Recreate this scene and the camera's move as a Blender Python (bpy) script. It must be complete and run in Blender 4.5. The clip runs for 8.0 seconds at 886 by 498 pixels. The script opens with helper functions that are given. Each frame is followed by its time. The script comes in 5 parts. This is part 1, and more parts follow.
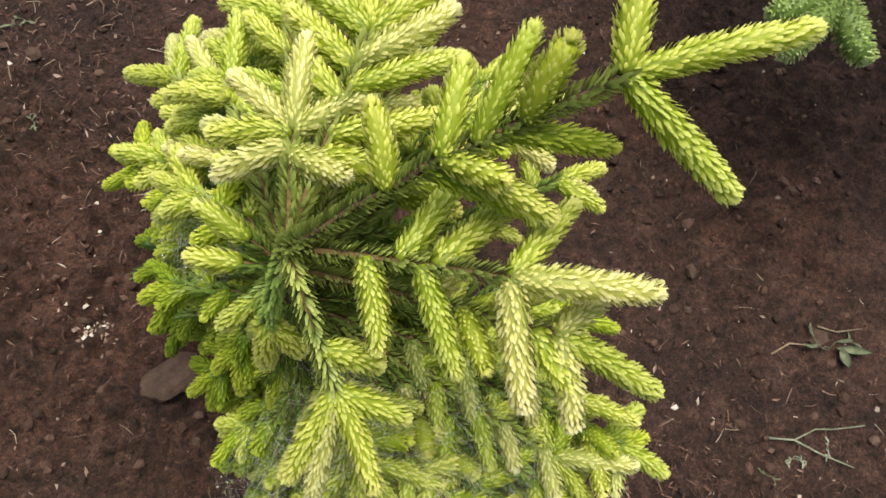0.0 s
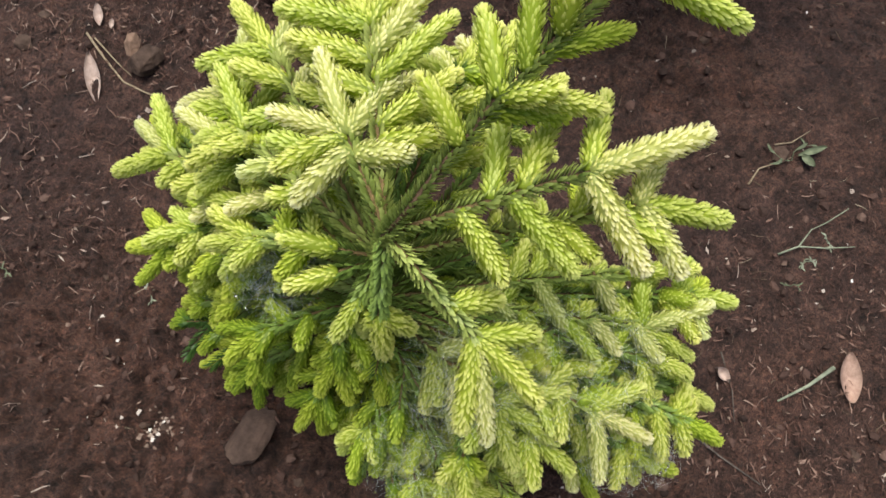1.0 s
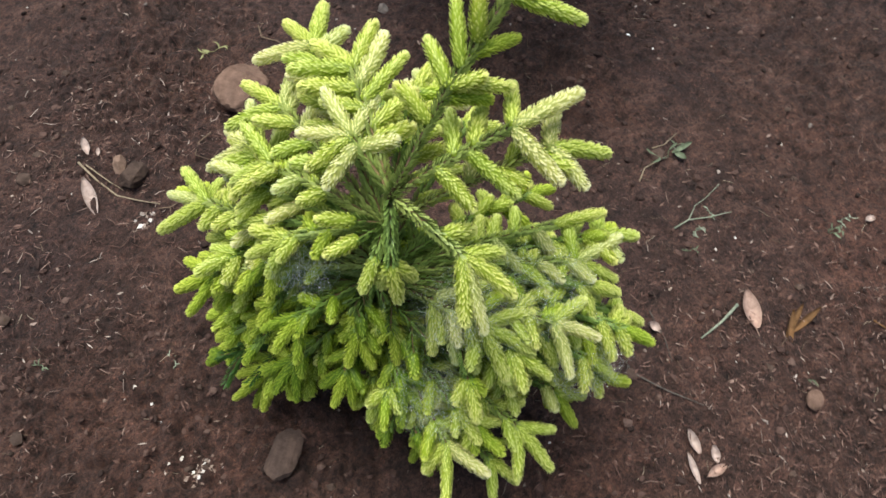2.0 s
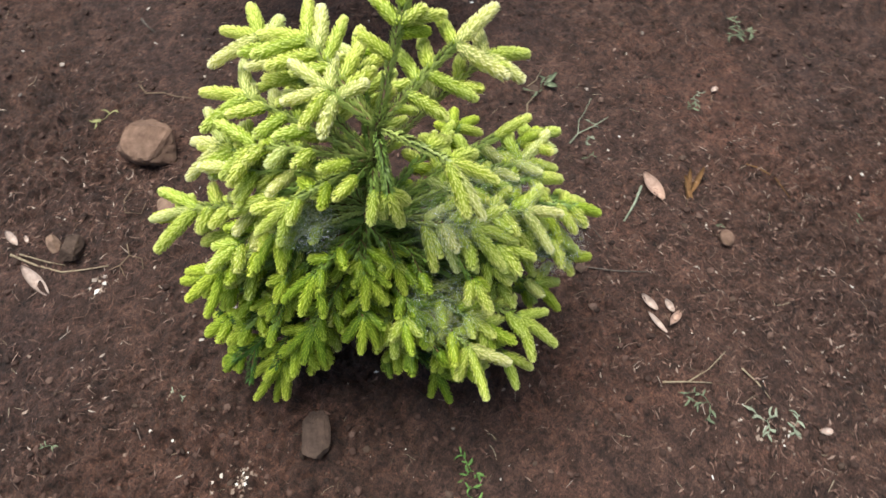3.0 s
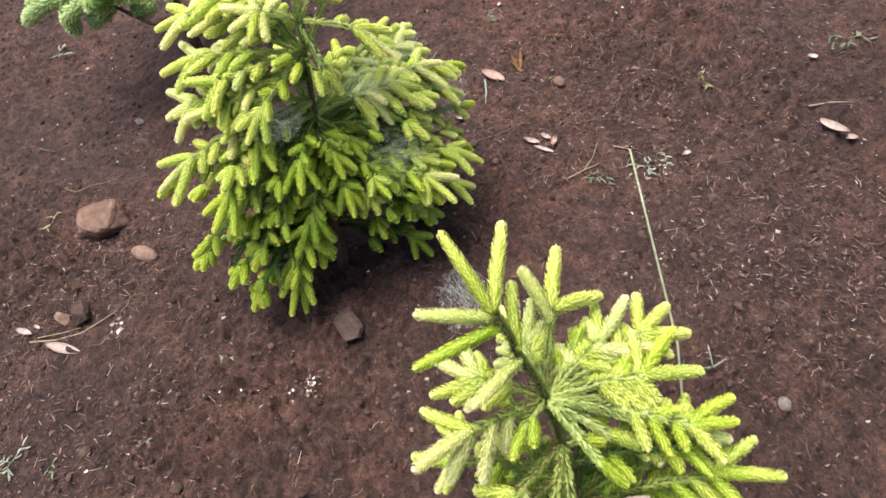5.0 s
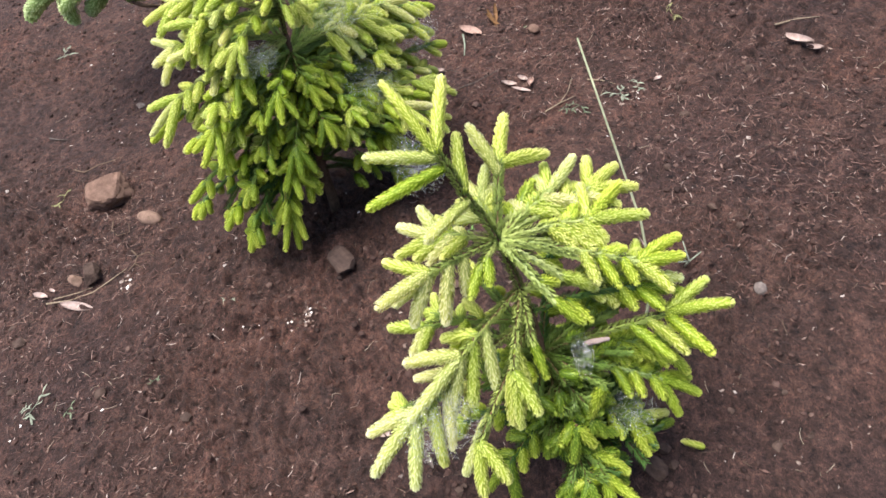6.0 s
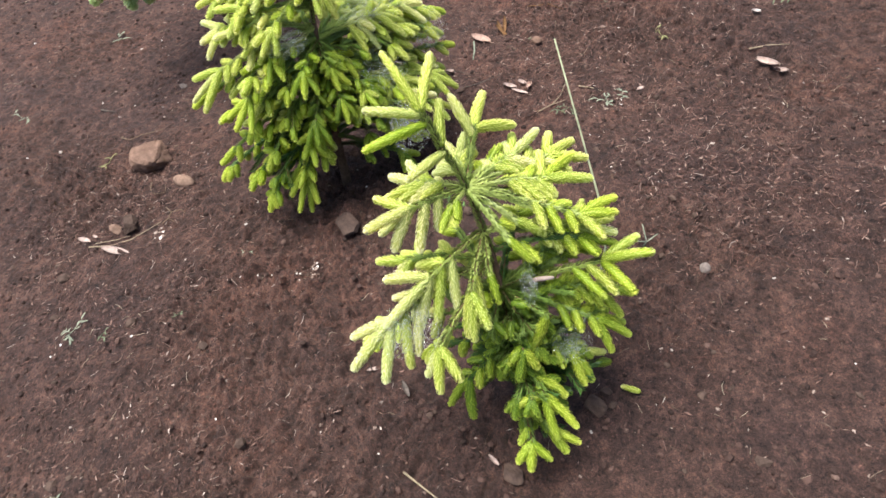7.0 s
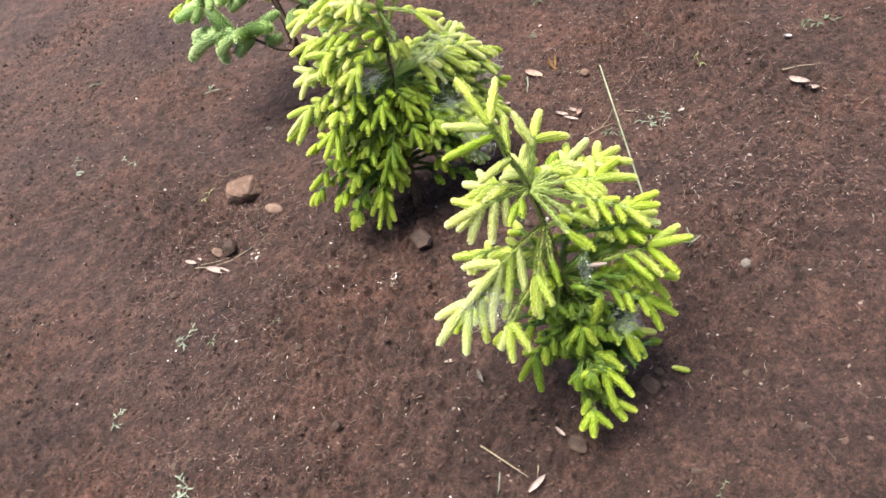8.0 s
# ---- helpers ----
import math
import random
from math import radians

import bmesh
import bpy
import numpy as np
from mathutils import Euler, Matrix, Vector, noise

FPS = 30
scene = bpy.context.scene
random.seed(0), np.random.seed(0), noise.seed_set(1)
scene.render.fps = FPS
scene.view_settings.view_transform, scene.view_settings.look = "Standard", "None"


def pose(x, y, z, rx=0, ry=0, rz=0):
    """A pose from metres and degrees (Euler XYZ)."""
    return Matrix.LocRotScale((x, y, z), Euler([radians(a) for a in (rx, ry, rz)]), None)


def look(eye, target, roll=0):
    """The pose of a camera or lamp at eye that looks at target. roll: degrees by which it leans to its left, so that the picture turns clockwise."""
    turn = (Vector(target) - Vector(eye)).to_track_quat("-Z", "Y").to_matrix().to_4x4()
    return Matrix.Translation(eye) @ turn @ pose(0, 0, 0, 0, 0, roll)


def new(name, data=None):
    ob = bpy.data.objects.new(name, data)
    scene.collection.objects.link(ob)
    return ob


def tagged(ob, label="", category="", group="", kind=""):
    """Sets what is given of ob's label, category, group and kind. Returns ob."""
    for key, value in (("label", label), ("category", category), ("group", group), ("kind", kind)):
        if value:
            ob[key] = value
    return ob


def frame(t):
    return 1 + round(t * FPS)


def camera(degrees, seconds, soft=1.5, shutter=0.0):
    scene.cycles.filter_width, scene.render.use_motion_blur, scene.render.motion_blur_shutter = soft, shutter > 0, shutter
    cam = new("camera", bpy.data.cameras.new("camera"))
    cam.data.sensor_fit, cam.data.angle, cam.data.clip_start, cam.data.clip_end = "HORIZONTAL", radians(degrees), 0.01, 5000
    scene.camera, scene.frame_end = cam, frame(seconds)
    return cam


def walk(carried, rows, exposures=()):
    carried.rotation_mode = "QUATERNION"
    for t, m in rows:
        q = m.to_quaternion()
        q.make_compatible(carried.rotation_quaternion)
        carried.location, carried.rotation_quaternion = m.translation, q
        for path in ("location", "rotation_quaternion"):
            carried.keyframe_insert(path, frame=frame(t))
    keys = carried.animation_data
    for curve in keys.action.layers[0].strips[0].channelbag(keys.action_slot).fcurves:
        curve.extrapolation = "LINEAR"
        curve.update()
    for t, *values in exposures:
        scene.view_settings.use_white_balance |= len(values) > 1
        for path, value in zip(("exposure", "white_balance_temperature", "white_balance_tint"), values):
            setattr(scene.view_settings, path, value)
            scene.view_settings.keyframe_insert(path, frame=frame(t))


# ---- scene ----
cam = camera(62.1, 8.0, shutter=0.22)
PATH = [
    (0, (-0.016, 0.018, 1.303), (0.074, 0.679, -0.582), 9.1),
    (0.5, (-0.053, 0.036, 1.297), (0.105, 0.623, -0.608), 10.8),
    (0.8, (-0.118, 0.017, 1.321), (0.12, 0.608, -0.573), 9.0),
    (1, (-0.15, -0.009, 1.350), (0.113, 0.58, -0.546), 0.4),
    (1.2, (-0.188, -0.047, 1.403), (0.185, 0.616, -0.447), 4.7),
    (2.3, (-0.405, -0.279, 1.601), (0.189, 0.452, -0.163), -1.4),
    (2.5, (-0.456, -0.297, 1.621), (0.181, 0.426, -0.132), -1.6),
    (3, (-0.645, -0.264, 1.621), (0.202, 0.286, -0.105), -0.1),
    (3.5, (-0.81, -0.239, 1.635), (0.189, 0.24, -0.03), -1.3),
    (4, (-1.011, -0.267, 1.642), (0.052, 0.176, 0.006), -5.9),
    (4.2, (-1.079, -0.272, 1.658), (-0.013, 0.169, 0.025), -9.1),
    (5.3, (-1.503, -0.38, 1.671), (-0.259, -0.045, 0.141), -13.8),
    (5.5, (-1.558, -0.405, 1.643), (-0.282, 0.007, 0.159), -15.2),
    (6, (-1.649, -0.457, 1.558), (-0.409, -0.073, 0.037), -18.6),
    (6.5, (-1.785, -0.47, 1.605), (-0.504, -0.102, 0.113), -18.9),
    (7, (-1.942, -0.585, 1.663), (-0.661, -0.154, 0.189), -15.4),
    (7.5, (-2.085, -0.652, 1.759), (-0.771, -0.121, 0.348), -15.7),
    (8, (-2.22, -0.608, 1.792), (-0.867, -0.04, 0.433), -20.0),
]
walk(cam, [(t, look(eye, target, roll)) for t, eye, target, roll in PATH],
     exposures=[(0, 0.16, 7100, 5), (0.5, 0.16, 6750, 6), (1.2, 0.20, 6450, 5), (2.5, 0.41, 6050, 2), (3.0, 0.53, 6350, 2), (3.5, 0.67, 6450, 1), (4.2, 0.86, 6500, 4), (5.5, 0.83, 6200, 12), (6.5, 0.85, 6150, 11), (7.0, 0.95, 6250, 8), (7.5, 1.11, 6300, 7), (8, 1.17, 6350, 6)])

# ---- light: bright overcast sky, soft sun from the open side ----
SUN_AZ, SUN_EL = 82.0, 78.0
world = bpy.data.worlds.new("sky")
scene.world = world
world.use_nodes = True
wn = world.node_tree.nodes
sky = wn.new("ShaderNodeTexSky")
sky.sky_type = "NISHITA"
sky.sun_disc = False
sky.sun_elevation = radians(SUN_EL)
sky.sun_rotation = radians(90 - SUN_AZ)
sky.dust_density = 4.0
sky.air_density = 0.8
world.node_tree.links.new(sky.outputs[0], wn["Background"].inputs[0])
wn["Background"].inputs[1].default_value = 0.115
sun_data = bpy.data.lights.new("sun", "SUN")
sun_data.energy, sun_data.angle, sun_data.color = 4.4, radians(46), (1.0, 0.955, 0.885)
sun = new("sun", sun_data)
sun.matrix_world = look((math.cos(radians(SUN_AZ)) * math.cos(radians(SUN_EL)) * 30, math.sin(radians(SUN_AZ)) * math.cos(radians(SUN_EL)) * 30, math.sin(radians(SUN_EL)) * 30), (0, 0, 0))


# ---- materials ----
def shader(name, rough=0.7, spec=0.3):
    m = bpy.data.materials.new(name)
    m.use_nodes = True
    n = m.node_tree.nodes
    p = n["Principled BSDF"]
    p.inputs["Roughness"].default_value = rough
    p.inputs["Specular IOR Level"].default_value = spec
    return m, n, m.node_tree.links, p


def ramp(n, links, source, stops):
    r = n.new("ShaderNodeValToRGB")
    e = r.color_ramp.elements
    while len(e) < len(stops):
        e.new(0.5)
    for k, (pos, col) in zip(e, stops):
        k.position, k.color = pos, (*col, 1)
    links.new(source, r.inputs[0])
    return r.outputs[0]


def noise_node(n, links, scale, detail=4.0, rough=0.6, coord=None):
    t = n.new("ShaderNodeTexNoise")
    t.inputs["Scale"].default_value = scale
    t.inputs["Detail"].default_value = detail
    t.inputs["Roughness"].default_value = rough
    if coord is None:
        coord = n.new("ShaderNodeTexCoord").outputs["Object"]
    links.new(coord, t.inputs["Vector"])
    return t.outputs["Fac"]


def mix(n, links, kind, fac, a, b):
    x = n.new("ShaderNodeMix")
    x.data_type, x.blend_type = "RGBA", kind
    for sock, v in ((x.inputs["Factor"], fac), (x.inputs[6], a), (x.inputs[7], b)):
        if isinstance(v, (int, float)):
            sock.default_value = v
        elif isinstance(v, tuple):
            sock.default_value = (*v, 1)
        else:
            links.new(v, sock)
    return x.outputs[2]


def bump(n, links, p, height, strength, distance):
    b = n.new("ShaderNodeBump")
    b.inputs["Strength"].default_value = strength
    b.inputs["Distance"].default_value = distance
    links.new(height, b.inputs["Height"])
    links.new(b.outputs[0], p.inputs["Normal"])


def add_translucency(m, n, links, p, color, amount):
    t = n.new("ShaderNodeBsdfTranslucent")
    links.new(color, t.inputs["Color"])
    x = n.new("ShaderNodeMixShader")
    x.inputs[0].default_value = amount
    links.new(p.outputs[0], x.inputs[1])
    links.new(t.outputs[0], x.inputs[2])
    links.new(x.outputs[0], n["Material Output"].inputs["Surface"])


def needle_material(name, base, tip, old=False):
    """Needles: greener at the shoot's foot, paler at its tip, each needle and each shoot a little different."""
    m, n, links, p = shader(name, 0.42, 0.4)
    co = n.new("ShaderNodeTexCoord")
    sep = n.new("ShaderNodeSeparateXYZ")
    links.new(co.outputs["Generated"], sep.inputs[0])
    if old:
        f = noise_node(n, links, 22.0, 3.0, 0.6, co.outputs["Object"])
        cut = n.new("ShaderNodeSeparateXYZ")
        links.new(co.outputs["UV"], cut.inputs[0])
        both = n.new("ShaderNodeMath")
        both.operation = "MULTIPLY_ADD"
        links.new(cut.outputs["X"], both.inputs[0])
        both.inputs[1].default_value = 0.45
        links.new(f, both.inputs[2])
        col = ramp(n, links, both.outputs[0], [(0.46, base), (0.92, tip)])
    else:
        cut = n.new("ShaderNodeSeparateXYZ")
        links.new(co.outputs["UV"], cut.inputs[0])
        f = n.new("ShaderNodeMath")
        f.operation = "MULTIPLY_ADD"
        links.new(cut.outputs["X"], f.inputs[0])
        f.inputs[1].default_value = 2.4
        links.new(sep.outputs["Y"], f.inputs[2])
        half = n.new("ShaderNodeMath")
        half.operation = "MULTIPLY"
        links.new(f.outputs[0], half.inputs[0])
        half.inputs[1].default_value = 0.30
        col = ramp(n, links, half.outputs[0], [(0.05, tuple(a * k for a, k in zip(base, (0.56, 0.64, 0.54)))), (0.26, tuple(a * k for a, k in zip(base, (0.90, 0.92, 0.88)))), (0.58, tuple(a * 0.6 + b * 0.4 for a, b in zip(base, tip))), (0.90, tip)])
    geo = n.new("ShaderNodeNewGeometry")
    tone = ramp(n, links, geo.outputs["Random Per Island"], [(0.0, (0.86, 0.88, 0.80)), (0.6, (1.0, 1.0, 1.0)), (1.0, (1.06, 1.04, 1.12))])
    col = mix(n, links, "MULTIPLY", 1.0, col, tone)
    info = n.new("ShaderNodeObjectInfo")
    hue = ramp(n, links, info.outputs["Random"], [(0.0, (0.90, 0.96, 0.86)), (0.5, (1.0, 1.0, 1.0)), (1.0, (1.06, 1.03, 1.08))])
    col = mix(n, links, "MULTIPLY", 1.0, col, hue)
    links.new(col, p.inputs["Base Color"])
    add_translucency(m, n, links, p, col, 0.25 if old else 0.48)
    return m


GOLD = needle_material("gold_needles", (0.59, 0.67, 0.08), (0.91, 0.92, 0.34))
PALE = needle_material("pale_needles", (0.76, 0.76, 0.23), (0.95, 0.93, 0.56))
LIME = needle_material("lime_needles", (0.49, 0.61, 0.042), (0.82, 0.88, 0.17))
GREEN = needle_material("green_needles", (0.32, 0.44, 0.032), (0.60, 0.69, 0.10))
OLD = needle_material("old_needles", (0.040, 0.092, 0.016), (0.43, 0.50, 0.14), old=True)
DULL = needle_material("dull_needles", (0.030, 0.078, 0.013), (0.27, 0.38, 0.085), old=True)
# DEEP repeats OLD darker: shade inside the crown put into the colour
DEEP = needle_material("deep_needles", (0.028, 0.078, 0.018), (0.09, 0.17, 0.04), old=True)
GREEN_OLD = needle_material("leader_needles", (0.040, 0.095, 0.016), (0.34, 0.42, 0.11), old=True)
# SHADE is a darker GREEN: shade painted into low and inner shoots
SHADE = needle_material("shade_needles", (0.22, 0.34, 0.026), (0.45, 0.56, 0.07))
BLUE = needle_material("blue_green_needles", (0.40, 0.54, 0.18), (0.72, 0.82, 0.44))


def bark_material(name, dark, light, scale=60.0):
    m, n, links, p = shader(name, 0.85, 0.2)
    f = noise_node(n, links, scale, 6.0, 0.7)
    g = noise_node(n, links, scale * 0.2, 3.0)
    col = mix(n, links, "MULTIPLY", 0.6, ramp(n, links, f, [(0.3, dark), (0.7, light)]), ramp(n, links, g, [(0.3, (0.6, 0.6, 0.6)), (0.7, (1.1, 1.05, 1.0))]))
    links.new(col, p.inputs["Base Color"])
    bump(n, links, p, f, 0.8, 0.002)
    return m


BARK = bark_material("bark", (0.045, 0.028, 0.018), (0.16, 0.105, 0.07))
TWIG_BARK = bark_material("twig_bark", (0.085, 0.058, 0.026), (0.20, 0.14, 0.065), 150.0)
STRAW = bark_material("straw", (0.17, 0.125, 0.08), (0.38, 0.31, 0.225), 200.0)
DEAD_WOOD = bark_material("dead_wood", (0.05, 0.04, 0.035), (0.15, 0.125, 0.11), 80.0)
CANE = bark_material("cane", (0.22, 0.25, 0.15), (0.40, 0.42, 0.28), 90.0)
STONE = bark_material("stone", (0.10, 0.058, 0.042), (0.22, 0.14, 0.105), 40.0)
FLAT_STONE = bark_material("flat_stone", (0.040, 0.026, 0.021), (0.105, 0.070, 0.057), 45.0)
CLOD = bark_material("clod", (0.038, 0.024, 0.019), (0.105, 0.070, 0.055), 45.0)
STONE_GREY = bark_material("grey_stone", (0.10, 0.08, 0.07), (0.24, 0.20, 0.18), 50.0)
PALE_STONE = bark_material("pale_stone", (0.15, 0.095, 0.068), (0.28, 0.185, 0.14), 50.0)
ROOT = bark_material("dry_root", (0.11, 0.075, 0.05), (0.24, 0.175, 0.125), 120.0)
CHALK = bark_material("chalk", (0.34, 0.29, 0.27), (0.68, 0.62, 0.59), 120.0)
DRY_LEAF = bark_material("dry_leaf", (0.24, 0.145, 0.115), (0.46, 0.325, 0.265), 70.0)
PALE_LEAF = bark_material("pale_leaf", (0.28, 0.20, 0.17), (0.50, 0.40, 0.36), 70.0)
RUST_LEAF = bark_material("rust_leaf", (0.10, 0.050, 0.022), (0.20, 0.11, 0.048), 70.0)
WEED = bark_material("weed", (0.080, 0.098, 0.060), (0.19, 0.22, 0.145), 60.0)
WEED_GREEN = bark_material("green_weed", (0.050, 0.105, 0.030), (0.15, 0.26, 0.075), 60.0)
WEED_PALE = bark_material("pale_weed", (0.15, 0.175, 0.125), (0.34, 0.37, 0.285), 60.0)
WEED_YELLOW = bark_material("yellow_weed", (0.17, 0.17, 0.07), (0.35, 0.34, 0.17), 60.0)


def soil_material():
    """Moist garden soil: dark and smooth in places, drier and redder in others, gritty everywhere."""
    m, n, links, p = shader("soil", 0.82, 0.32)
    co = n.new("ShaderNodeTexCoord").outputs["Object"]
    big = noise_node(n, links, 1.5, 4.0, 0.6, co)
    mid = noise_node(n, links, 13.0, 7.0, 0.68, co)
    fine = noise_node(n, links, 150.0, 6.0, 0.75, co)
    grain = noise_node(n, links, 420.0, 3.0, 0.7, co)
    coarse = noise_node(n, links, 48.0, 8.0, 0.72, co)
    col = ramp(n, links, mid, [(0.28, (0.030, 0.0172, 0.0144)), (0.5, (0.067, 0.0365, 0.0294)), (0.72, (0.128, 0.0728, 0.0588))])
    tint = ramp(n, links, big, [(0.34, (0.74, 0.74, 0.80)), (0.52, (1.02, 1.0, 0.98)), (0.68, (1.30, 1.14, 1.05))])
    col = mix(n, links, "MULTIPLY", 1.0, col, tint)
    # pale grit, with the shade of fine crevices painted into the dark end
    grit_shade = ramp(n, links, fine, [(0.30, (0.20, 0.20, 0.20)), (0.47, (0.92, 0.92, 0.92)), (0.60, (1.35, 1.29, 1.23)), (0.72, (3.0, 2.7, 2.5))])
    col = mix(n, links, "MULTIPLY", 1.0, col, grit_shade)
    speck = ramp(n, links, grain, [(0.32, (0.45, 0.45, 0.45)), (0.5, (1.0, 1.0, 1.0)), (0.68, (1.7, 1.62, 1.55))])
    col = mix(n, links, "MULTIPLY", 1.0, col, speck)
    # shade in the pits between clods, painted along the bump's low spots
    pit_shade = ramp(n, links, coarse, [(0.34, (0.20, 0.20, 0.20)), (0.47, (0.88, 0.88, 0.88)), (0.58, (1.15, 1.13, 1.12)), (0.70, (1.9, 1.82, 1.76))])
    col = mix(n, links, "MULTIPLY", 1.0, col, pit_shade)
    links.new(col, p.inputs["Base Color"])
    both = n.new("ShaderNodeMath")
    both.operation = "MULTIPLY_ADD"
    links.new(coarse, both.inputs[0])
    both.inputs[1].default_value = 2.6
    links.new(fine, both.inputs[2])
    bump(n, links, p, both.outputs[0], 1.0, 0.009)
    return m


def crumb_material(name, stops, rough=0.85):
    m, n, links, p = shader(name, rough, 0.25)
    geo = n.new("ShaderNodeNewGeometry")
    col = ramp(n, links, geo.outputs["Random Per Island"], stops)
    f = noise_node(n, links, 300.0, 3.0)
    col = mix(n, links, "MULTIPLY", 0.5, col, ramp(n, links, f, [(0.3, (0.5, 0.5, 0.5)), (0.7, (1.2, 1.2, 1.2))]))
    links.new(col, p.inputs["Base Color"])
    return m


SOIL = soil_material()
CRUMB = crumb_material("soil_crumb", [(0.0, (0.022, 0.0122, 0.0097)), (0.6, (0.057, 0.031, 0.0245)), (0.92, (0.085, 0.048, 0.038)), (1.0, (0.120, 0.075, 0.060))])
CHIP = crumb_material("bark_chip", [(0.0, (0.060, 0.032, 0.025)), (0.45, (0.125, 0.068, 0.053)), (0.80, (0.20, 0.120, 0.095)), (0.95, (0.28, 0.195, 0.16)), (1.0, (0.46, 0.38, 0.33))])
FIBRE = crumb_material("fibre", [(0.0, (0.08, 0.05, 0.035)), (0.7, (0.17, 0.12, 0.085)), (1.0, (0.42, 0.35, 0.26))])
FLECK = crumb_material("pale_fleck", [(0.0, (0.18, 0.12, 0.095)), (0.6, (0.30, 0.23, 0.19)), (0.9, (0.50, 0.44, 0.40)), (1.0, (0.78, 0.74, 0.71))])


def web_material():
    m, n, links, p = shader("web_thread", 0.5, 0.3)
    p.inputs["Base Color"].default_value = (0.85, 0.87, 0.87, 1)
    white = n.new("ShaderNodeRGB")
    white.outputs[0].default_value = (0.92, 0.94, 0.95, 1)
    add_translucency(m, n, links, p, white.outputs[0], 0.6)
    return m


def dew_material():
    m, n, links, p = shader("dew", 0.02, 0.5)
    p.inputs["Base Color"].default_value = (1, 1, 1, 1)
    p.inputs["Transmission Weight"].default_value = 1.0
    p.inputs["IOR"].default_value = 1.33
    return m


def veil_material():
    """A sheet of fine silk: mostly see-through, denser in streaks."""
    m, n, links, p = shader("web_sheet", 0.6, 0.2)
    p.inputs["Base Color"].default_value = (0.90, 0.92, 0.92, 1)
    white = n.new("ShaderNodeRGB")
    white.outputs[0].default_value = (0.92, 0.94, 0.95, 1)
    add_translucency(m, n, links, p, white.outputs[0], 0.5)
    silk = n["Material Output"].inputs["Surface"].links[0].from_socket
    co = n.new("ShaderNodeTexCoord").outputs["Object"]
    f = noise_node(n, links, 38.0, 6.0, 0.7, co)
    streaks = ramp(n, links, f, [(0.42, (0.0, 0.0, 0.0)), (0.58, (0.045, 0.045, 0.045)), (0.74, (0.20, 0.20, 0.20))])
    split = n.new("ShaderNodeSeparateXYZ")
    links.new(n.new("ShaderNodeTexCoord").outputs["UV"], split.inputs[0])
    rim = ramp(n, links, split.outputs[0], [(0.0, (1.0, 1.0, 1.0)), (0.45, (0.7, 0.7, 0.7)), (0.95, (0.0, 0.0, 0.0))])
    thick = mix(n, links, "MULTIPLY", 1.0, streaks, rim)
    clear = n.new("ShaderNodeBsdfTransparent")
    x = n.new("ShaderNodeMixShader")
    links.new(thick, x.inputs[0])
    links.new(clear.outputs[0], x.inputs[1])
    links.new(silk, x.inputs[2])
    links.new(x.outputs[0], n["Material Output"].inputs["Surface"])
    return m


WEB, DEW, VEIL = web_material(), dew_material(), veil_material()


# ---- mesh tools ----
class Build:
    """Collects vertices and faces of one mesh; the UV's first axis runs from a needle's foot to its tip."""

    def __init__(self):
        self.v, self.f, self.m, self.t, self.count = [], [], [], [], 0
        self.soft = None

    def add(self, verts, faces, slot=0, along=None):
        self.v.extend(map(tuple, verts))
        self.f.extend([tuple(i + self.count for i in f) for f in faces])
        self.m.extend([slot] * len(faces))
        self.t.extend([0.0] * len(verts) if along is None else along)
        self.count += len(verts)

    def mesh(self, name, materials, smooth=False, uv=False):
        me = bpy.data.meshes.new(name)
        me.from_pydata(self.v, [], self.f)
        for mat in materials:
            me.materials.append(mat)
        me.polygons.foreach_set("material_index", self.m)
        me.polygons.foreach_set("use_smooth", [smooth] * len(self.f))
        if uv:
            loops = np.empty(len(me.loops), int)
            me.loops.foreach_get("vertex_index", loops)
            flat = np.zeros((len(loops), 2))
            flat[:, 0] = np.array(self.t)[loops]
            me.uv_layers.new(name="needle").data.foreach_set("uv", flat.ravel())
        me.update()
        if self.soft:
            nor = np.array([tuple(v.normal) for v in me.vertices])
            for first, rows in self.soft:
                nor[first:first + len(rows)] = rows / (np.linalg.norm(rows, axis=1, keepdims=True) + 1e-9)
            me.polygons.foreach_set("use_smooth", [True] * len(self.f))
            me.normals_split_custom_set_from_vertices(nor.tolist())
        return me


def part(name, mesh, parent, label="", m=None):
    ob = new(name, mesh)
    ob.parent = parent
    if m is not None:
        ob.matrix_basis = m
    return tagged(ob, label)


def tube(b, points, radii, sides=6, slot=0, cap=True):
    points = [Vector(p) for p in points]
    verts, faces = [], []
    ref = Vector((0.31, 0.52, 0.79))
    for i, p in enumerate(points):
        d = (points[min(i + 1, len(points) - 1)] - points[max(i - 1, 0)]).normalized()
        u = d.cross(ref).normalized()
        w = d.cross(u)
        for k in range(sides):
            a = 2 * math.pi * k / sides
            verts.append(p + (u * math.cos(a) + w * math.sin(a)) * radii[i])
    for i in range(len(points) - 1):
        for k in range(sides):
            j = (k + 1) % sides
            faces.append((i * sides + k, i * sides + j, (i + 1) * sides + j, (i + 1) * sides + k))
    if cap:
        faces.append(tuple(range(sides))[::-1])
        faces.append(tuple(range((len(points) - 1) * sides, len(points) * sides)))
    b.add(verts, faces, slot)


